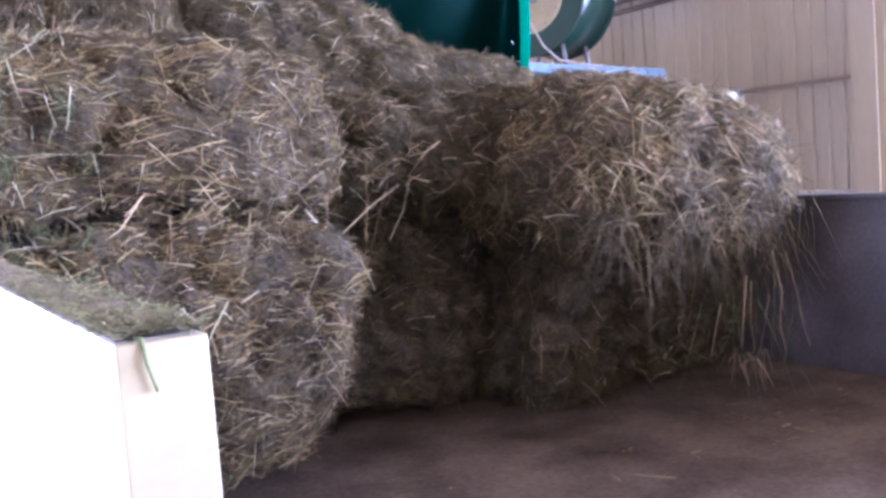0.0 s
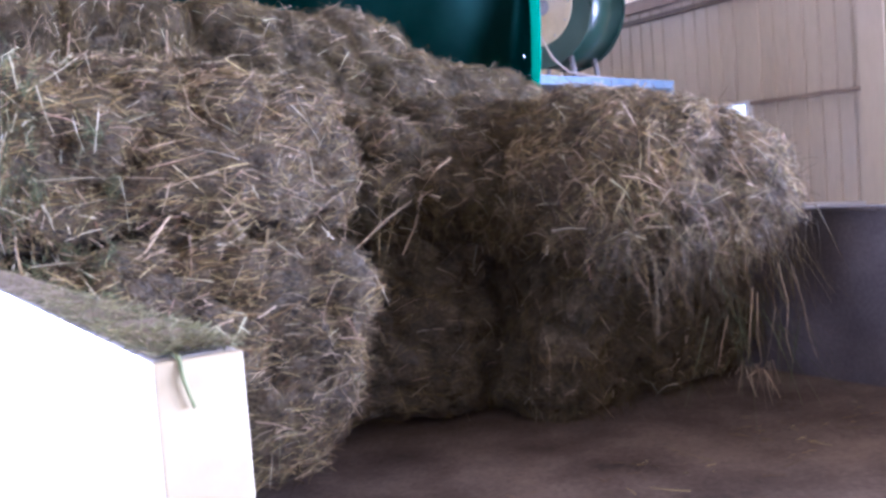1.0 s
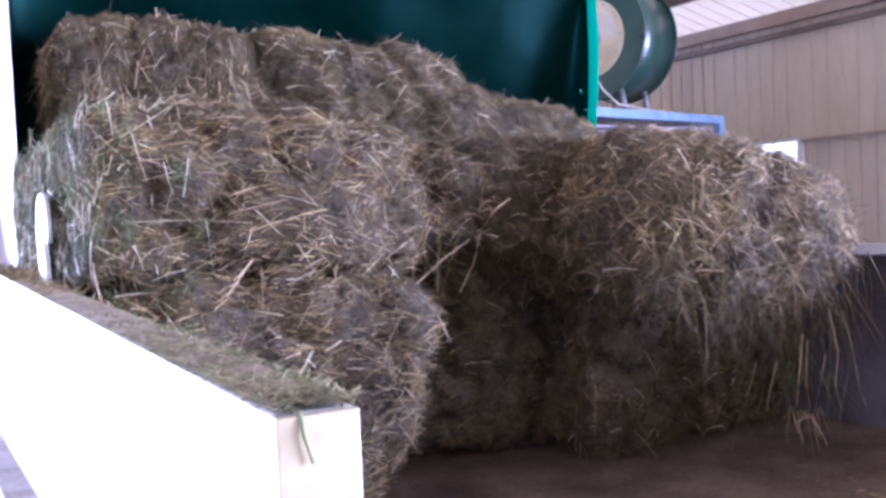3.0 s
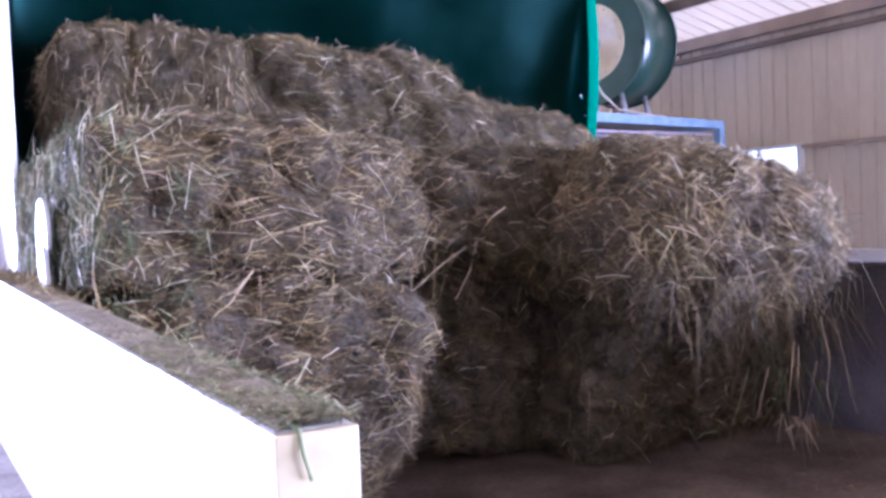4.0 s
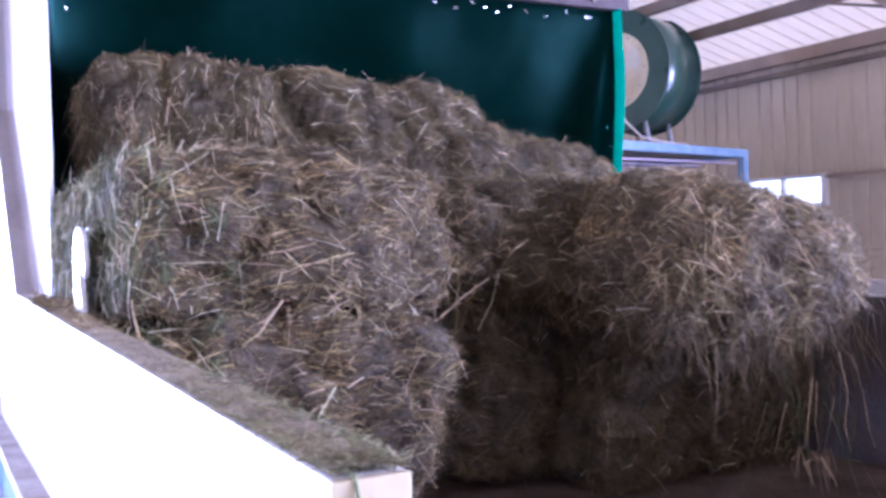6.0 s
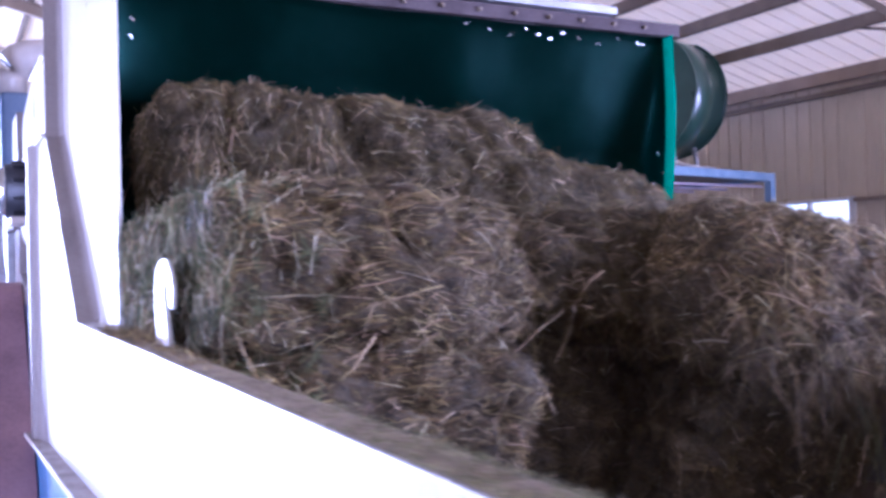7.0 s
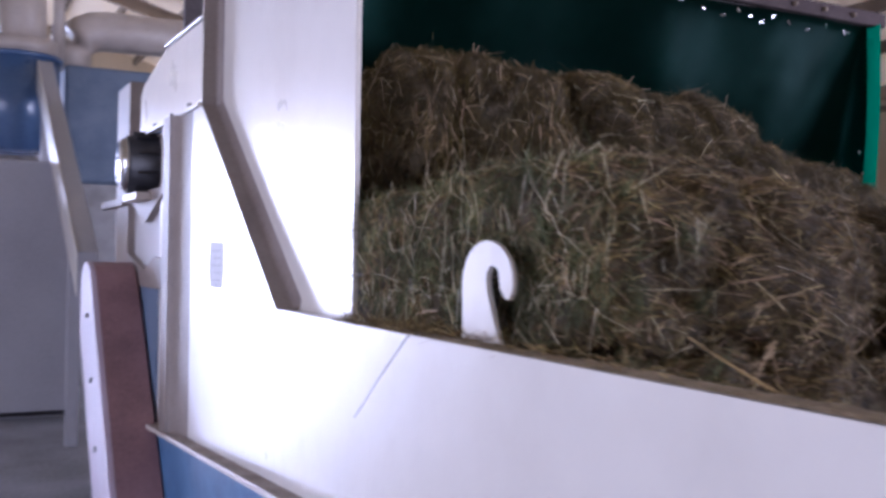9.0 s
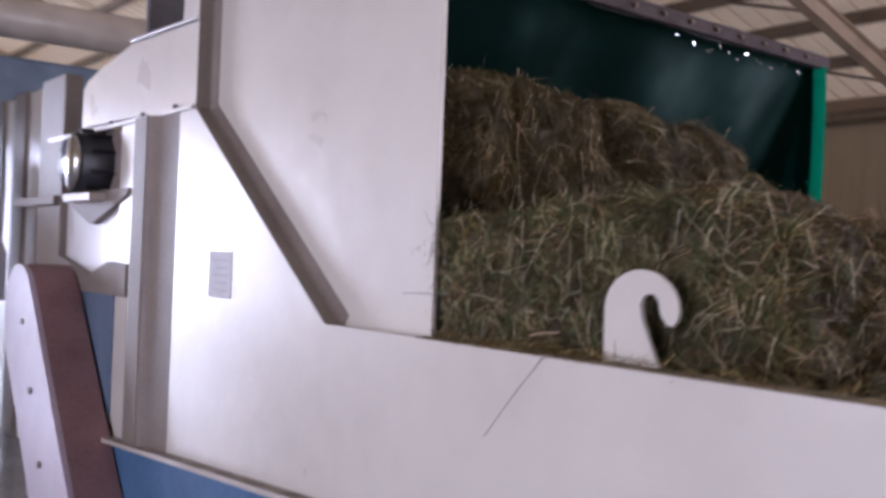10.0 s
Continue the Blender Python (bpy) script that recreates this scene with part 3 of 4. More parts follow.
def stems(name, base, normal, way, length, width, lift, droop, mat, parent, rng, seg=3, label="", keep_x=None):
    """Thin three-sided bent stems, many in one mesh."""
    n = len(base)
    t = np.linspace(0, 1, seg + 1)[None, :, None]
    length = length[:, None, None]
    bend = rng.normal(0, 0.15, (n, 3))
    spine = base[:, None] + way[:, None] * t * length + bend[:, None] * (t ** 2) * length * 0.6 + normal[:, None] * (lift[:, None, None] * t * length)
    spine[:, :, 2] -= (droop[:, None] * (t[0, :, 0] ** 2)[None]) * length[:, :, 0]
    if keep_x is not None:
        spine[:, :, 0] = np.maximum(spine[:, :, 0], keep_x + 0.02 * rng.random((n, 1)))
    d = np.diff(spine, axis=1)
    d = np.concatenate([d, d[:, -1:]], 1)
    d /= np.linalg.norm(d, axis=2, keepdims=True) + 1e-9
    ref = rng.normal(0, 1, (n, 1, 3))
    a = np.cross(d, ref)
    a /= np.linalg.norm(a, axis=2, keepdims=True) + 1e-9
    b = np.cross(d, a)
    taper = np.linspace(1.0, 0.45, seg + 1)[None, :, None]
    w = width[:, None, None] * taper * 0.5
    ring = [spine + w * (math.cos(k * math.tau / 3) * a + math.sin(k * math.tau / 3) * b) for k in range(3)]
    v = np.stack(ring, 2).reshape(-1, 3)
    per = (seg + 1) * 3
    f = []
    for s in range(seg):
        for k in range(3):
            f.append((s * 3 + k, s * 3 + (k + 1) % 3, (s + 1) * 3 + (k + 1) % 3, (s + 1) * 3 + k))
    f = (np.array(f)[None] + (np.arange(n) * per)[:, None, None]).reshape(-1, 4)
    me = bpy.data.meshes.new(name)
    me.vertices.add(len(v))
    me.vertices.foreach_set("co", v.astype(np.float32).ravel())
    me.loops.add(f.size)
    me.loops.foreach_set("vertex_index", f.astype(np.int32).ravel())
    me.polygons.add(len(f))
    me.polygons.foreach_set("loop_start", np.arange(0, f.size, 4, dtype=np.int32))
    me.polygons.foreach_set("loop_total", np.full(len(f), 4, np.int32))
    me.update()
    me.validate()
    me.materials.append(mat)
    ob = new(name, me)
    ob.parent = parent
    tagged(ob, label, kind="stuff")
    return ob


BALES = {}


def bale(key, label, at, size, turn=(0, 0, 0), count=9000, lumps=0.05, power=5.0, droop=0.15, seed=1, shear=(0, 0), taper=0.0, grain=(1, 0.4, 0.35), long=1.0, mat=None, shag=0.5, green_side=False, bright=1.0):
    """A loosened square hay bale: packed body and many stems. at: middle of its base."""
    rng = np.random.default_rng(seed)
    t = thing("hay_bale", label, "hay bale", at, "bales in the trough")
    t.rotation_euler = [radians(a) for a in turn]
    v, faces = superbox(40, power)
    h = np.array(size) / 2
    p = v * h
    nrm = np.sign(v) * np.abs(v) ** (power - 1) / h
    nrm /= np.linalg.norm(nrm, axis=1, keepdims=True)
    off = Vector((seed * 3.1, seed * 2.3, 0))
    disp = np.array([noise.noise(Vector(q) * 2.6 + off) + 0.6 * noise.noise(Vector(q) * 6 + off) + 0.35 * noise.noise(Vector(q) * 13 + off) + 0.25 * noise.noise(Vector(q) * 27 + off) - 0.7 * max(0.0, 0.22 - abs(noise.noise(Vector(q) * 4.2 - off))) / 0.22 for q in p])
    p = p + nrm * (disp * lumps)[:, None]
    k = p[:, 2] / size[2] + 0.5
    p[:, 0] += shear[0] * k
    p[:, 1] += shear[1] * k
    p[:, :2] *= (1 - taper * k)[:, None]
    p[:, 2] += h[2]
    edge = np.array([0.15 + 0.05 * noise.noise(Vector(q) * 9 + off) for q in p]) - at[0]
    p[:, 0] = np.where(p[:, 0] < edge, edge + 0.25 * (p[:, 0] - edge) * 0.3, p[:, 0])
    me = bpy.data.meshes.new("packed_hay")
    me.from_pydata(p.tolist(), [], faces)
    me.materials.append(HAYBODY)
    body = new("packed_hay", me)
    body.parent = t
    quad = np.array(faces)
    c = p[quad]
    area = np.linalg.norm(np.cross(c[:, 2] - c[:, 0], c[:, 3] - c[:, 1]), axis=1)
    fn = np.cross(c[:, 2] - c[:, 0], c[:, 3] - c[:, 1]) / (area[:, None] + 1e-9)
    weight = area * np.where(fn[:, 2] < -0.7, 0.05, 1.0) * np.where(fn[:, 1] > 0.6, 0.15, 1.0)
    # layers: fine chaff, middling stems in tufts, a few broad pale stalks
    for nm, share, mid, spread, most, wide, seg, rise, tilt in (("chaff", 1.7, 0.03, 0.45, 0.08, 0.0024, 1, 0.3, 0.5), ("stem", 0.95, 0.05, 0.5, 0.16, 0.0026, 2, 0.16, 0.25), ("stalk", 0.1, 0.064, 0.4, 0.15, 0.0034, 2, 0.22, 0.3), ("bright_stem", 0.022, 0.07, 0.4, 0.15, 0.003, 2, 0.25, 0.3)):
        # bright below 1 leaves out pale stems where a bale lies in shade
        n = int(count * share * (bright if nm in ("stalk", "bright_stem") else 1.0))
        pick = rng.choice(len(quad), n, p=weight / weight.sum())
        uv = rng.random((n, 2, 1))
        q = c[pick]
        base = (q[:, 0] * (1 - uv[:, 0]) + q[:, 1] * uv[:, 0]) * (1 - uv[:, 1]) + (q[:, 3] * (1 - uv[:, 0]) + q[:, 2] * uv[:, 0]) * uv[:, 1]
        nn = fn[pick]
        # tufts share a direction of their own
        cell = np.floor(base / 0.11).astype(int)
        tuft = (cell[:, 0] * 73856093 ^ cell[:, 1] * 19349663 ^ cell[:, 2] * 83492791) % 997
        dirs = np.random.default_rng(seed + 50).normal(0, 1, (997, 3))
        way = (0.35 * dirs[tuft] + rng.normal(0, 0.85, (n, 3))) * np.array(grain)
        way -= nn * (way * nn).sum(1, keepdims=True) * (1 - tilt)
        way /= np.linalg.norm(way, axis=1, keepdims=True) + 1e-9
        length = np.clip(rng.lognormal(math.log(mid), spread, n), 0.015, most) * long
        width = np.clip(rng.lognormal(math.log(wide), 0.35, n), 0.0012, 0.009)
        lift = np.abs(rng.normal(0, rise, n)) * (0.5 + shag)
        dr = np.abs(rng.normal(droop, 0.15, n))
        base = base - way * length[:, None] * 0.45 + nn * rng.uniform(-0.006, 0.016, n)[:, None]
        stems(nm, base, nn, way, length, width, lift, dr, {"stalk": PALE, "chaff": CHAFF_SHADED, "bright_stem": SHINY}.get(nm, mat or STRAW), t, rng, seg=seg, keep_x=0.112 - at[0])
    if green_side:
        # leafy green tufts stand loose at the end towards the side wall
        wg = weight * np.where((fn[:, 0] < -0.35) & (c[:, :, 0].mean(1) < -0.2 * size[0]), 1.0, 0.0)
        tufts, each = 520, 14
        n = tufts * each
        pick = np.repeat(rng.choice(len(quad), tufts, p=wg / wg.sum()), each)
        base = c[pick].mean(1) + rng.normal(0, 0.016, (n, 3)) * (0.6, 1, 1)
        way = np.repeat(rng.normal(0, 1, (tufts, 3)) * (0.3, 0.8, 0.8), each, 0) + rng.normal(0, 0.3, (n, 3))
        way /= np.linalg.norm(way, axis=1, keepdims=True)
        length = np.clip(rng.lognormal(math.log(0.062), 0.4, n), 0.025, 0.15)
        stems("green_stem", base - way * length[:, None] * 0.4, fn[pick], way, length, rng.uniform(0.0016, 0.0036, n), np.abs(rng.normal(0.1, 0.25, n)), np.abs(rng.normal(0.15, 0.1, n)), STRAW_GREEN, t, rng, keep_x=0.104 - at[0])
        # bright dry stems stand out among them
        n = 300
        pick = rng.choice(len(quad), n, p=wg / wg.sum())
        way = rng.normal(0, 1, (n, 3)) * (0.35, 0.6, 1.0)
        way /= np.linalg.norm(way, axis=1, keepdims=True)
        length = np.clip(rng.lognormal(math.log(0.08), 0.45, n), 0.03, 0.22)
        stems("pale_stem", c[pick].mean(1) + fn[pick] * 0.022 - way * length[:, None] * 0.5, fn[pick], way, length, rng.uniform(0.0022, 0.0044, n), np.abs(rng.normal(0.1, 0.3, n)), np.abs(rng.normal(0.1, 0.1, n)), SHINY, t, rng, keep_x=0.1 - at[0])
    BALES[key] = (t, Vector(at), turn)
    return t


def fringe(key, spots, count, seed, reach=(0.15, 0.42), mat=None):
    """Long stems that hang from a bale's lip; spots are boxes in the bale's own space."""
    rng = np.random.default_rng(seed)
    t = BALES[key][0]
    n = count
    which = rng.integers(0, len(spots), n)
    s = np.array(spots)[which]
    base = s[:, 0:3] + rng.random((n, 3)) * (s[:, 3:6] - s[:, 0:3])
    way = np.stack([rng.normal(0, 0.42, n), rng.normal(-0.2, 0.25, n), rng.normal(-0.85, 0.2, n)], 1)
    way /= np.linalg.norm(way, axis=1, keepdims=True)
    length = rng.uniform(*reach, n)
    width = np.clip(rng.lognormal(math.log(0.0027), 0.35, n), 0.0016, 0.006)
    stems("hanging_stem", base, np.tile((0, -1.0, 0), (n, 1)), way, length, width, np.abs(rng.normal(0, 0.12, n)), np.abs(rng.normal(0.1, 0.1, n)), mat or STRAW, t, rng, seg=4, label="long stems hanging loose")


bale("left_low", "loose brown-green hay bale, its front crumbled, on the trough floor", (0.585, 2.62, BED), (1.0, 1.15, 0.82), (0, 0, 3), 16000, 0.06, 5, seed=2, shear=(0.03, -0.36), green_side=True)
bale("left_top", "broad brown hay bale slumped over the bale below it", (0.65, 2.605, 1.42), (1.12, 1.5, 0.54), (-4, 3, 4), 17000, 0.06, 5, seed=3, shear=(0, 0.15), green_side=True)
bale("back_left", "upper hay bale with a shaggy end under the curtain", (0.785, 3.785, 1.935), (1.05, 0.72, 0.62), (0, 3, 0), 10000, 0.05, 4, seed=4, droop=0.5, grain=(0.5, 0.5, 1), mat=STRAW_OLIVE_SHADED)
bale("back_mid", "pale brown loosened hay bale under the curtain", (1.60, 3.77, 1.885), (1.12, 0.76, 0.60), (0, 6, 0), 12000, 0.05, 4.5, seed=5, mat=STRAW_OLIVE_SHADED, bright=0.9)
bale("back_right", "low brown hay bale at the curtain's edge", (2.37, 3.69, 1.72), (1.15, 0.75, 0.53), (0, 12, 0), 10000, 0.045, 4, seed=6, mat=STRAW_OLIVE_SHADED, bright=0.5)
bale("middle", "hay bale bridging the stack, its lip overhanging a dark hollow", (1.72, 2.985, 1.45), (1.25, 1.5, 0.44), (-3, -3, 0), 14000, 0.07, 4, seed=7, droop=0.35, mat=STRAW_OLIVE_SHADED)
bale("middle_low", "hay bale deep in the trough, its stems coloured dark for shade", (1.55, 3.1, BED), (1.25, 1.1, 0.85), (0, 0, 0), 7000, 0.06, 5, seed=8, mat=STRAW_OLIVE_SHADED, bright=0.4)
bale("right_top", "large tousled brown hay bale with long loose stems", (2.42, 2.275, 1.22), (1.24, 1.1, 0.66), (0, 11, 3), 19000, 0.07, 2.7, seed=9, droop=0.4, long=1.2, shag=0.8)
bale("right_low", "lower hay bale, the shade of the bale on it put into its stems", (2.6, 2.72, BED), (1.32, 1.05, 0.70), (0, 0, 2), 9000, 0.07, 5, seed=10, droop=0.5, mat=STRAW_OLIVE_SHADED, bright=0.4)
fringe("right_top", [(-0.55, -0.55, 0.1, 0.5, -0.42, 0.35)], 90, 21, (0.1, 0.3), STRAW_OLIVE_SHADED)
fringe("right_top", [(-0.15, -0.58, -0.2, 0.48, -0.44, 0.04)], 22, 22, (0.12, 0.32), STRAW_OLIVE_SHADED)
fringe("right_top", [(-0.05, -0.58, -0.2, 0.46, -0.46, 0.0)], 26, 27, (0.16, 0.38), STRAW_GREEN)
fringe("right_top", [(0.06, -0.60, -0.36, 0.2, -0.55, -0.28)], 14, 24, (0.06, 0.16), PALE)
# these darkened fringes stand in for shade below the two bales' lips
fringe("right_top", [(-0.6, -0.5, 0.0, 0.52, -0.4, 0.2)], 150, 28, (0.12, 0.34), CHAFF_SHADED)
fringe("right_low", [(-0.6, -0.55, 0.1, 0.6, -0.45, 0.5)], 60, 25, (0.12, 0.3), CHAFF_SHADED)
fringe("middle", [(-0.6, -0.74, 0.02, 0.5, -0.55, 0.2)], 130, 23, (0.12, 0.36), STRAW_OLIVE_SHADED)
def hanging_stalks(key, runs, radius, mat, label):
    """Single bent stalks that hang from a bale, each a tube through a few points of the place."""
    ob, at, turn = BALES[key]
    back = pose(*at, *turn).inverted()
    for pts in runs:
        tube("hanging_stalk", [back @ Vector(p) for p in pts], radius, mat, ob, label, seg=6)


hanging_stalks("middle", [[(1.583, 2.14, 1.692), (1.522, 2.14, 1.658), (1.445, 2.13, 1.581), (1.528, 2.14, 1.561)], [(1.454, 2.14, 1.573), (1.418, 2.13, 1.475), (1.364, 2.14, 1.38)], [(1.13, 2.17, 1.352), (1.208, 2.15, 1.423), (1.321, 2.15, 1.504), (1.426, 2.16, 1.558)]], 0.0019, PALE, "long pale bent stalk")
hanging_stalks("left_top", [[(0.333, 1.80, 1.415), (0.401, 1.79, 1.417), (0.472, 1.79, 1.457), (0.542, 1.81, 1.537)], [(0.486, 1.79, 1.49), (0.514, 1.78, 1.516), (0.544, 1.80, 1.542)]], 0.0018, PALE, "long pale bent stalk")
hanging_stalks("right_top", [[(2.427, 1.62, 1.18), (2.395, 1.61, 1.063), (2.376, 1.61, 0.946), (2.306, 1.61, 0.90)], [(2.449, 1.62, 1.158), (2.427, 1.61, 1.02), (2.44, 1.61, 0.92), (2.38, 1.61, 0.88)], [(2.527, 1.61, 1.10), (2.493, 1.61, 0.99), (2.446, 1.60, 0.90), (2.346, 1.60, 0.88)], [(2.683, 1.66, 1.235), (2.739, 1.66, 1.08), (2.765, 1.66, 0.95), (2.80, 1.66, 0.87)], [(2.308, 1.63, 1.10), (2.265, 1.62, 1.02), (2.248, 1.63, 0.93)], [(2.60, 1.65, 1.25), (2.62, 1.63, 1.10), (2.60, 1.63, 0.98), (2.64, 1.64, 0.88)]], 0.0013, PALE, "thin bleached stalk hanging loose")


def ledge_hay():
    rng = np.random.default_rng(31)
    t = thing("hay_litter", "green chopped hay and dust scattered along the wall ledge", "hay litter", (0, 0, WT))
    bm = bmesh.new()
    n = 120
    rows = []
    for i in range(n + 1):
        y = 0.066 + (3.38 - 0.066) * i / n
        rows.append([bm.verts.new((x, y, 0.002 - 0.011 * (1 - y / 4) + h * (0.003 + 0.007 * abs(noise.noise((x * 30, y * 9, 1.0)))))) for x, h in ((0.012, 0), (0.024, 1), (0.045, 1.2), (0.07, 1.4), (TH - 0.006, 0.4))])
    for r0, r1 in zip(rows, rows[1:]):
        for k in range(4):
            bm.faces.new((r0[k], r0[k + 1], r1[k + 1], r1[k]))
    mesh_object("dust", bm, DUST, t, smooth=True)
    m = 2800
    base = np.stack([rng.uniform(0.008, TH - 0.005, m), np.where(rng.random(m) < 0.72, 0.056 + 1.1 * rng.beta(0.8, 2.2, m), rng.uniform(0.08, 3.36, m)), rng.uniform(0.003, 0.010, m)], 1)
    base[:, 2] -= 0.011 * (1 - base[:, 1] / 4)
    way = rng.normal(0, 1, (m, 3)) * (1, 1, 0.15)
    way /= np.linalg.norm(way, axis=1, keepdims=True)
    stems("chopped_stem", base, np.tile((0, 0, 1.0), (m, 1)), way, rng.uniform(0.005, 0.02, m), rng.uniform(0.0009, 0.0022, m), np.abs(rng.normal(0, 0.2, m)), np.zeros(m), LITTER, t, rng)


def plastic_bag():
    bm = bmesh.new()
    bmesh.ops.create_icosphere(bm, subdivisions=4, radius=1.0)
    for v in bm.verts:
        k = 1 + 0.3 * noise.noise(v.co * 2.2) + 0.16 * noise.noise(v.co * 6)
        v.co = Vector((v.co.x * 0.045, v.co.y * 0.15, 0.07 + max(-0.07, v.co.z * 0.075))) * k if v.co.z > -0.6 else Vector((v.co.x * 0.04, v.co.y * 0.13, 0.0))
        v.co.z = max(0.0, v.co.z)
    ob = mesh_object("plastic_bag", bm, WHITE)
    ob.matrix_basis = pose(EAST + 0.048, 5.98, 1.0)
    tagged(ob, "small crumpled white plastic bag on the plinth", "bag")


plastic_bag()


def floor_litter():
    rng = np.random.default_rng(41)
    t = thing("hay_litter", "loose chaff and stems dropped on the dark trough floor", "hay litter", (0, 0, BED))
    m = 170
    base = np.stack([rng.uniform(0.2, 3.1, m), 1.72 - np.abs(rng.normal(0, 0.22, m)) - 0.25 * rng.random(m), np.full(m, 0.004)], 1)
    base[:, 1] -= np.where(base[:, 0] < 1.15, 0.25, 0)
    way = rng.normal(0, 1, (m, 3)) * (1, 1, 0.06)
    way /= np.linalg.norm(way, axis=1, keepdims=True)
    stems("dropped_stem", base, np.tile((0, 0, 1.0), (m, 1)), way, np.clip(rng.lognormal(math.log(0.035), 0.6, m), 0.01, 0.16), rng.uniform(0.0015, 0.004, m), np.abs(rng.normal(0, 0.08, m)), np.zeros(m), STRAW, t, rng)


def ledge_clumps():
    """Broken stems lie thicker by the hook and the upper panel."""
    rng = np.random.default_rng(37)
    t = thing("hay_litter", "dark tangle of broken hay stems on the ledge", "hay litter", (0, 0, WT))
    m = 520
    base = np.stack([rng.uniform(0.01, TH - 0.01, m), np.where(rng.random(m) < 0.6, rng.normal(2.95, 0.22, m), rng.uniform(1.6, 3.3, m)), rng.uniform(0.003, 0.022, m)], 1)
    base[:, 1] = np.clip(base[:, 1], 0.4, 3.3)
    way = rng.normal(0, 1, (m, 3)) * (0.7, 1, 0.25)
    way /= np.linalg.norm(way, axis=1, keepdims=True)
    stems("broken_stem", base, np.tile((0, 0, 1.0), (m, 1)), way, rng.uniform(0.015, 0.07, m), rng.uniform(0.0012, 0.0035, m), np.abs(rng.normal(0, 0.25, m)), np.zeros(m), STRAW, t, rng)


ledge_hay()
ledge_clumps()
floor_litter()


# ---- things round the machine ----
def fan():
    at = Vector((8.45, 9.98, 3.93))
    f = thing("centrifugal_fan", "dark green round fan casing with a cream inlet", "fan", at)
    axis = Vector((-0.947, -0.322, 0)).normalized()
    rot = axis.to_track_quat("Z", "Y").to_matrix().to_4x4()

    def disc(name, rings, mat, label, smooth=True):
        """Turned body: rings are (radius, height) from the back to the front."""
        bm = bmesh.new()
        seg = 96
        loops = [[bm.verts.new((r * math.cos(k * math.tau / seg), r * math.sin(k * math.tau / seg), z)) for k in range(seg)] for r, z in rings]
        for p, q in zip(loops, loops[1:] + loops[:1]):
            for k in range(seg):
                bm.faces.new((p[k], p[(k + 1) % seg], q[(k + 1) % seg], q[k]))
        ob = mesh_object(name, bm, mat, f, label, smooth=False)
        for poly in ob.data.polygons:
            poly.use_smooth = smooth and abs(poly.normal.z) < 0.4
        ob.matrix_basis = rot
        return ob
    disc("casing", [(0.3, -0.42), (0.82, -0.42), (0.82, 0.42), (0.5, 0.425)], GREEN, "dark green casing")
    for z in (-0.43, 0.405):
        disc("rim", [(0.815, z), (0.85, z), (0.85, z + 0.03), (0.815, z + 0.03)], GREEN, "")
    disc("inlet", [(0.1, 0.34), (0.44, 0.43), (0.53, 0.43), (0.53, 0.455), (0.44, 0.455), (0.1, 0.36)], CREAM, "cream dished inlet ring")
    for k in range(12):
        a = k * math.tau / 12
        p = rot @ Vector((0.487 * math.cos(a), 0.487 * math.sin(a), 0.455))
        tube("bolt", [p, p + axis * 0.015], 0.016, STEEL, f, seg=6)
    disc("hub", [(0.01, 0.30), (0.11, 0.30), (0.11, 0.37), (0.01, 0.39)], STEEL, "")
    side = Vector((0.322, -0.947, 0))
    for u in (-0.45, 0.45):
        for w in (-0.3, 0.3):
            top = side * u * 0.8 + axis * w + Vector((0, 0, -0.62))
            foot = side * u + axis * w
            tube("foot", [top, foot + Vector((0, 0, -1.08))], 0.035, STEEL, f, seg=8)
    tube("hose", [Vector(p) for p in ((-0.75, -0.55, -0.45), (-0.72, -0.75, -0.78), (-0.55, -0.85, -0.98), (-0.2, -0.88, -1.04), (0.3, -0.8, -1.06))], 0.014, BEIGE, f, "tan cable", seg=8)
    b = thing("fan_platform", "blue steel platform frame with thin rods", "platform", (9.62, 8.96, 0))
    b.rotation_euler.z = radians(14.2)
    for d in ((-3.6, 0.0, 0.0, 0.1, 2.69, 2.8), (-0.1, 0.0, 0.1, 2.4, 2.69, 2.8), (-3.6, 0.0, 2.4, 2.5, 2.69, 2.8), (-3.6, -3.5, 0.1, 2.4, 2.69, 2.8)):
        box("beam", d, PALEBLUE, b, bevel=0.006)
    box("deck", (-2.6, -0.2, 0.3, 2.2, 2.8, 2.85), RUST, b)
    for x, y in ((-0.06, 0.05), (-3.54, 0.05), (-0.06, 2.45), (-3.54, 2.45)):
        box("leg", (x - 0.06, x + 0.06, y - 0.05, y + 0.05, 0, 2.69), PALEBLUE, b)
    for k in range(4):
        tube("rod", [(-3.5, 0.25 + 0.55 * k, 2.60), (-0.15, 0.12 + 0.55 * k, 2.62)], 0.018, PINK, b, seg=6)
    # black plate added for the shaded zone beneath the deck
    box("dark_underplate", (-3.48, -0.12, 0.12, 2.38, 2.72, 2.74), BLACK, b, "black plate added as the shade under the deck")


fan()


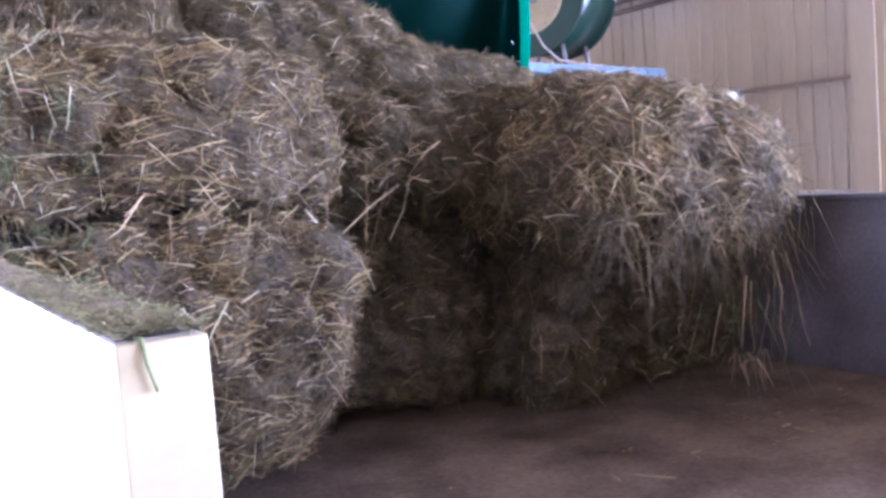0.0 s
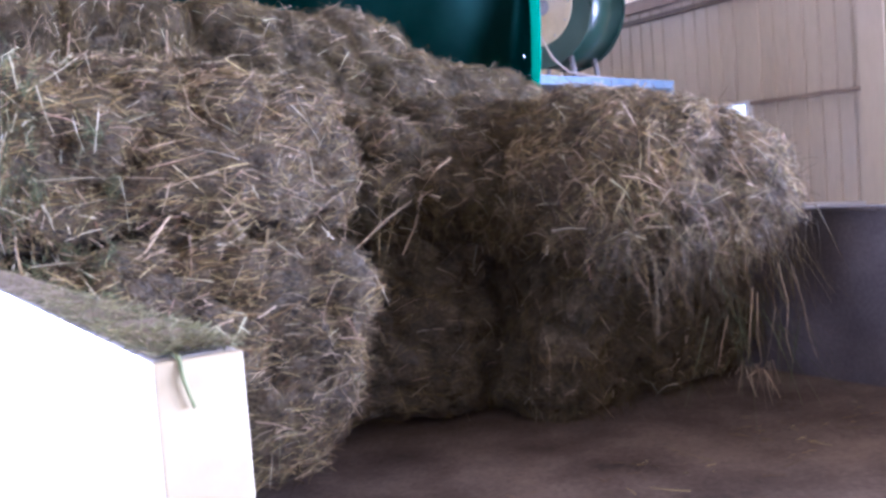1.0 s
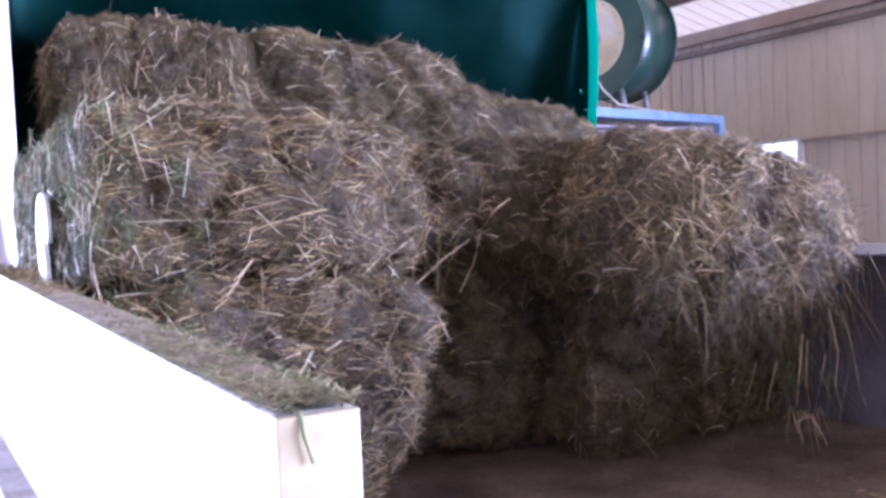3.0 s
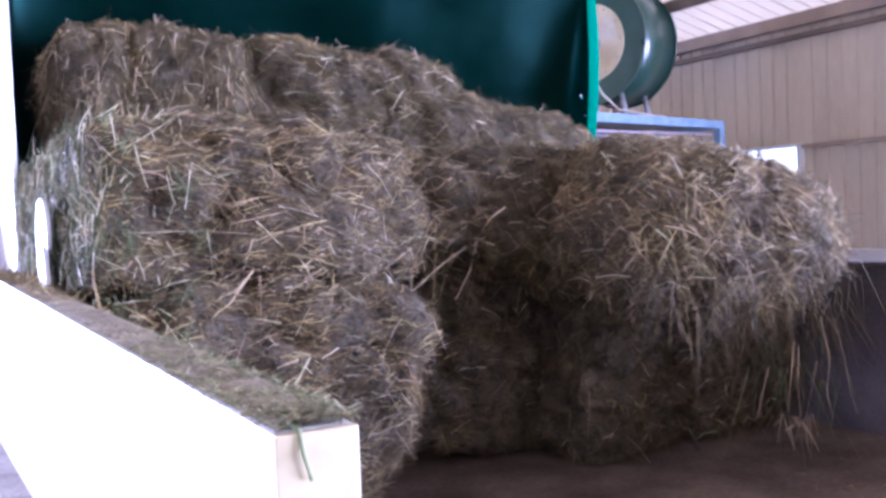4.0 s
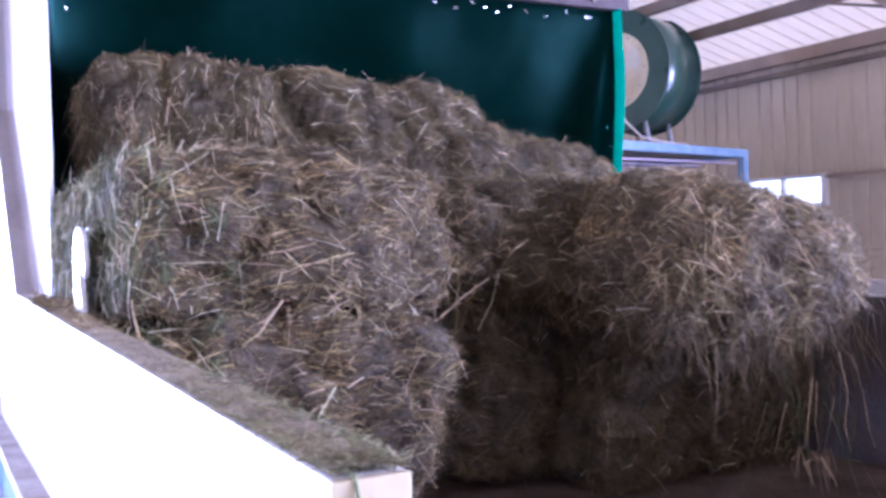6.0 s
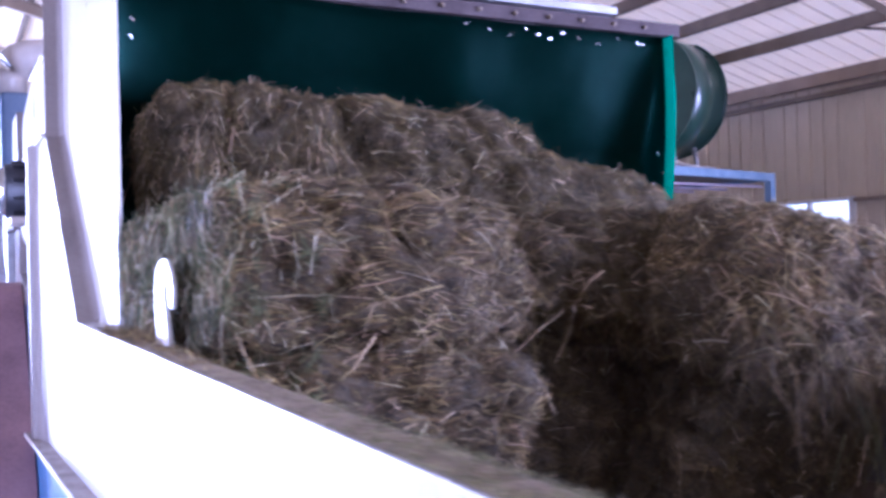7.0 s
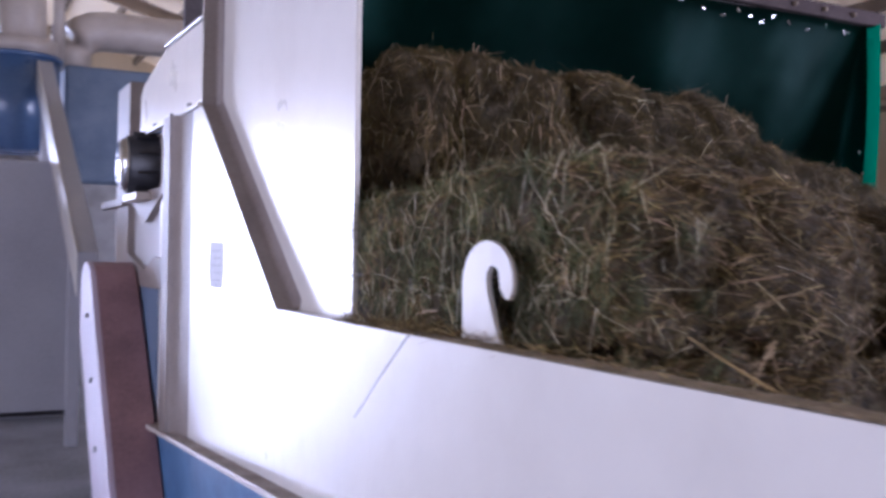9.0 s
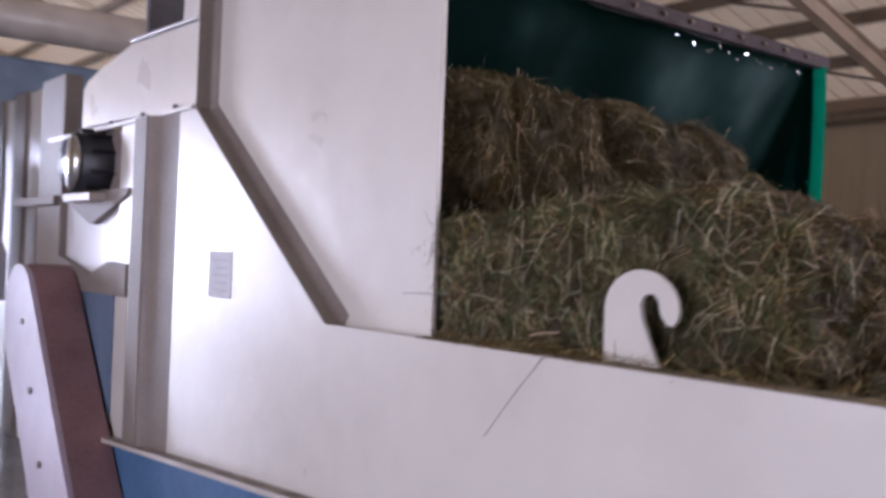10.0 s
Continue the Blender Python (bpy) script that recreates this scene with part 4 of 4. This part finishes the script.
def guard():
    g = thing("belt_guard", "red-brown belt guard with a pinkish white side and rounded top", "guard", (0, 0, 0))
    # outline in y, z of the slanted guard with a round head
    out = [(5.65, 0.0), (6.80, 1.45)] + [(7.12 - 0.3 * math.cos(a), 1.40 + 0.26 * math.sin(a)) for a in [0.5 + i * (math.pi - 0.7) / 8 for i in range(9)]] + [(7.4, 1.15), (6.5, 0.0)]
    plate = prism("side", out, "x", -0.325, -0.29, PINK, g, "pinkish white side plate", bevel=0.006)
    prism("rim", out, "x", -0.29, -0.03, RUST, g, "red-brown rim", bevel=0.006)
    for z in (0.5, 0.9, 1.3):
        tube("bolt", [(-0.325, 6.2 + z * 0.6, z), (-0.34, 6.2 + z * 0.6, z)], 0.02, STEEL, plate, seg=6)


guard()


def motor():
    m = thing("gear_motor", "black gear motor with a shiny cover under the hood", "motor", (-0.02, 6.72, 2.3))
    housing = tube("housing", [(0.35, 0, 0), (-0.12, 0, 0)], 0.19, BLACK, m, seg=24)
    for k in range(10):
        a = k * math.tau / 10
        box("fin", (-0.08, 0.3, -0.008, 0.008, 0.18, 0.215), BLACK, housing).rotation_euler = (a, 0, 0)
    tube("cover", [(-0.12, 0, 0), (-0.165, 0, 0)], [0.18, 0.15], CHROME, m, seg=24)
    box("bracket", (-0.1, 0.3, -0.25, 0.25, -0.24, -0.19), BEIGE, m)


motor()


def plant_behind():
    c = thing("dust_collector", "blue cylindrical dust collector drum on a steel stand", "collector", (-0.43, 13.1, 0))
    tube("drum", [(0, 0, 2.95), (0, 0, 4.05)], 0.52, DRUMBLUE, c, "blue drum", seg=36)
    tube("lid", [(0, 0, 4.05), (0, 0, 4.1)], 0.545, DRUMBLUE, c, seg=36)
    for x, y in ((-0.45, -0.3), (0.45, -0.3), (-0.45, 0.3), (0.45, 0.3)):
        box("leg", (x - 0.04, x + 0.04, y - 0.04, y + 0.04, 0, 2.95), WHITE, c)
    box("window_strip", (-0.46, -0.38, -0.42, -0.34, 2.2, 2.95), WHITE, c, "white reflecting strip")
    e = thing("grey_cabinet", "tall dull grey sheet-steel cabinet on the floor", "cabinet", (0, 0, 0))
    box("body", (-0.83, 0.0, 11.0, 11.5, 0.0, 2.66), GREYPAINT, e, bevel=0.02)
    box("plinth", (-0.81, -0.02, 10.992, 11.0, 0.015, 0.06), BLACK, e, bevel=0.0)
    k2 = thing("blue_tank", "long dark blue tank under the air ducts", "tank", (0, 0, 0))
    box("body", (0.15, 2.4, 13.2, 14.4, 2.6, 4.1), DULLBLUE, k2, bevel=0.05)
    box("stand", (0.2, 2.3, 13.3, 14.3, 0.0, 2.6), STEEL, k2)
    d = thing("air_duct", "beige sheet-metal air duct with an elbow", "duct", (0, 0, 0))
    pts = [(0.25, 13.6, 4.05), (0.25, 13.6, 4.3)] + [(0.25 + 0.45 * (1 - math.cos(a)), 13.6, 4.3 + 0.35 * math.sin(a)) for a in (0.3, 0.6, 0.9, 1.2, 1.57)] + [(4.0, 13.4, 4.65)]
    tube("elbow_pipe", pts, 0.26, BEIGE, d, seg=24)
    tube("riser", [(0.06, 13.1, 4.1), (0.06, 13.1, 5.6)], 0.07, BEIGE, d, seg=20)
    tube("riser", [(-0.36, 13.1, 4.1), (-0.36, 13.1, 5.2)], [0.3, 0.26], BEIGE, d, seg=20)
    tube("collar", [(-0.36, 13.1, 4.12), (-0.36, 13.1, 4.3)], 0.42, BEIGE, d, seg=20)
    k = thing("bucket_elevator", "slanted white and blue elevator casing", "elevator", (0, 0, 0))
    chute = [(12.5, 3.98), (8.45, 1.72), (8.45, 1.35), (12.5, 3.62)]
    prism("casing", chute, "x", -0.22, -0.06, GREYPAINT, k, "dull grey slanted casing", bevel=0.006)
    prism("side_sheet", [(y, z + 0.012) for y, z in chute], "x", -0.232, -0.22, WHITE, k, "white side sheet", bevel=0.003)
    for y, z in ((9.3, 1.9), (12.2, 3.5)):
        box("leg", (-0.2, -0.1, y - 0.05, y + 0.05, 0, z - 0.1), GREYPAINT, k)
    w = thing("panel_screen", "pale sheet-metal screen of panels between taupe posts", "screen", (0.5, 9.4, 0))
    for y0, y1, y2 in ((0.0, 0.7, 1.1), (1.1, 1.5, 1.65)):
        box("panel", (0.0, 0.05, y0, y1, 0.0, 3.2), WHITE, w)
        box("post", (-0.03, 0.05, y1, y2, 0.0, 3.22), EDGEPAINT, w)
    p = thing("steel_partition", "dull grey steel panels of a farther machine", "partition", (0, 0, 0))
    box("panel", (-1.9, 3.5, 18.4, 18.6, 0, 3.8), STEEL, p)
    box("stiffener", (-1.9, 3.5, 18.36, 18.4, 1.8, 1.9), DULLBLUE, p)


plant_behind()


def control_cabinet():
    c = thing("control_cabinet", "pale grey control cabinet with red indicator lights", "cabinet", (-1.32, 11.2, 0))
    body = box("body", (-0.42, 0.42, -0.2, 0.2, 0.0, 2.3), GREYPAINT, c, bevel=0.015)
    box("door", (-0.4, 0.4, -0.215, -0.2, 0.12, 2.24), GREYPAINT, body, bevel=0.004)
    glow = bpy.data.materials.new("red_indicator_glow")
    glow.use_nodes = True
    b = glow.node_tree.nodes["Principled BSDF"]
    b.inputs["Base Color"].default_value = (0.3, 0.02, 0.03, 1)
    b.inputs["Emission Color"].default_value, b.inputs["Emission Strength"].default_value = (1.0, 0.08, 0.12, 1), 2.0
    for z, x0, x1 in ((1.855, 0.24, 0.375), (1.658, 0.25, 0.31)):
        box("indicator", (x0, x1, -0.222, -0.2155, z - 0.018, z + 0.018), glow, body, "red glowing indicator", bevel=0)
    tube("handle", [(-0.34, -0.235, 1.1), (-0.34, -0.235, 1.25)], 0.012, STEEL, body, seg=8)


control_cabinet()


def stray(name, label, pts, radius, mat, category="straw", parent=None):
    """One bent stalk, with a little thickening at each joint."""
    fine = []
    for i in range(len(pts) - 1):
        a, b = Vector(pts[i]), Vector(pts[i + 1])
        fine += [a.lerp(b, k / 3) for k in range(3)]
    fine.append(Vector(pts[-1]))
    r = [radius * (1.15 - 0.5 * i / len(fine) + (0.2 if i % 3 == 0 else 0)) for i in range(len(fine))]
    ob = tube(name, fine, r, mat, seg=6)
    return tagged(ob, label, category)


def strays():
    stray("straw_stalk", "pale dry stalk leaning against the ledge", [(0.088, 1.42, 1.497), (0.105, 1.6, 1.55), (0.116, 1.68, 1.575)], 0.0024, STRAW)
    stray("straw_stalk", "green stalk hanging over the wall's end cap", [(0.034, 0.09, 1.492), (0.031, 0.05, 1.490), (0.033, 0.046, 1.47), (0.040, 0.046, 1.445)], 0.0022, STRAW_GREEN)
    stray("straw_stalk", "thin dark stalk sticking out over the white wall", [(0.03, 2.69, 1.505), (-0.004, 2.72, 1.495), (-0.05, 2.78, 1.39), (-0.11, 2.85, 1.25)], 0.0016, BLACK)
    stray("straw_stalk", "thin stalk poking out past the panel edge", [(0.10, 3.30, 1.66), (0.095, 3.45, 1.655), (0.09, 3.56, 1.65)], 0.002, STEEL)
    n = thing("paper_notice", "small bluish paper notice pasted on the white panel", "notice", (0, 0, 0))
    paper = box("sheet", (-0.003, -0.0005, 4.79, 5.03, 1.56, 1.78), PAPER, n, bevel=0)
    for k in range(5):
        box("text_bar", (-0.0042, -0.003, 4.83, 4.99 - 0.03 * (k % 2), 1.593 + 0.036 * k, 1.599 + 0.036 * k), GREYPAINT, paper, bevel=0)


strays()


# ---- movement ----
# the trough floor carries the bales on, fastest in the first five seconds
SHIFT = [(0, -0.149), (1, -0.116), (2, -0.097), (2.5, -0.083), (4, -0.032), (5, 0.0), (6.5, 0.015), (7.5, 0.04), (8.5, 0.055), (10, 0.062)]
# meanwhile the bales by the side wall slide off it and sink: (sideways, up) at the start
SETTLE = {"left_top": (-0.082, 0.072), "left_low": (-0.045, 0.025), "middle": (-0.034, 0.024)}
SINK = {0: 1.0, 1: 0.72, 2: 0.43, 2.5: 0.31, 4: 0.02}


def motions():
    """The bales creep forward with the trough floor."""
    for key, (ob, at, turn) in BALES.items():
        aside, up = SETTLE.get(key, (0.0, 0.0))
        walk(ob, [(t, pose(at.x + aside * SINK.get(t, 0.0), at.y + s, at.z + up * SINK.get(t, 0.0), *turn)) for t, s in SHIFT])


motions()
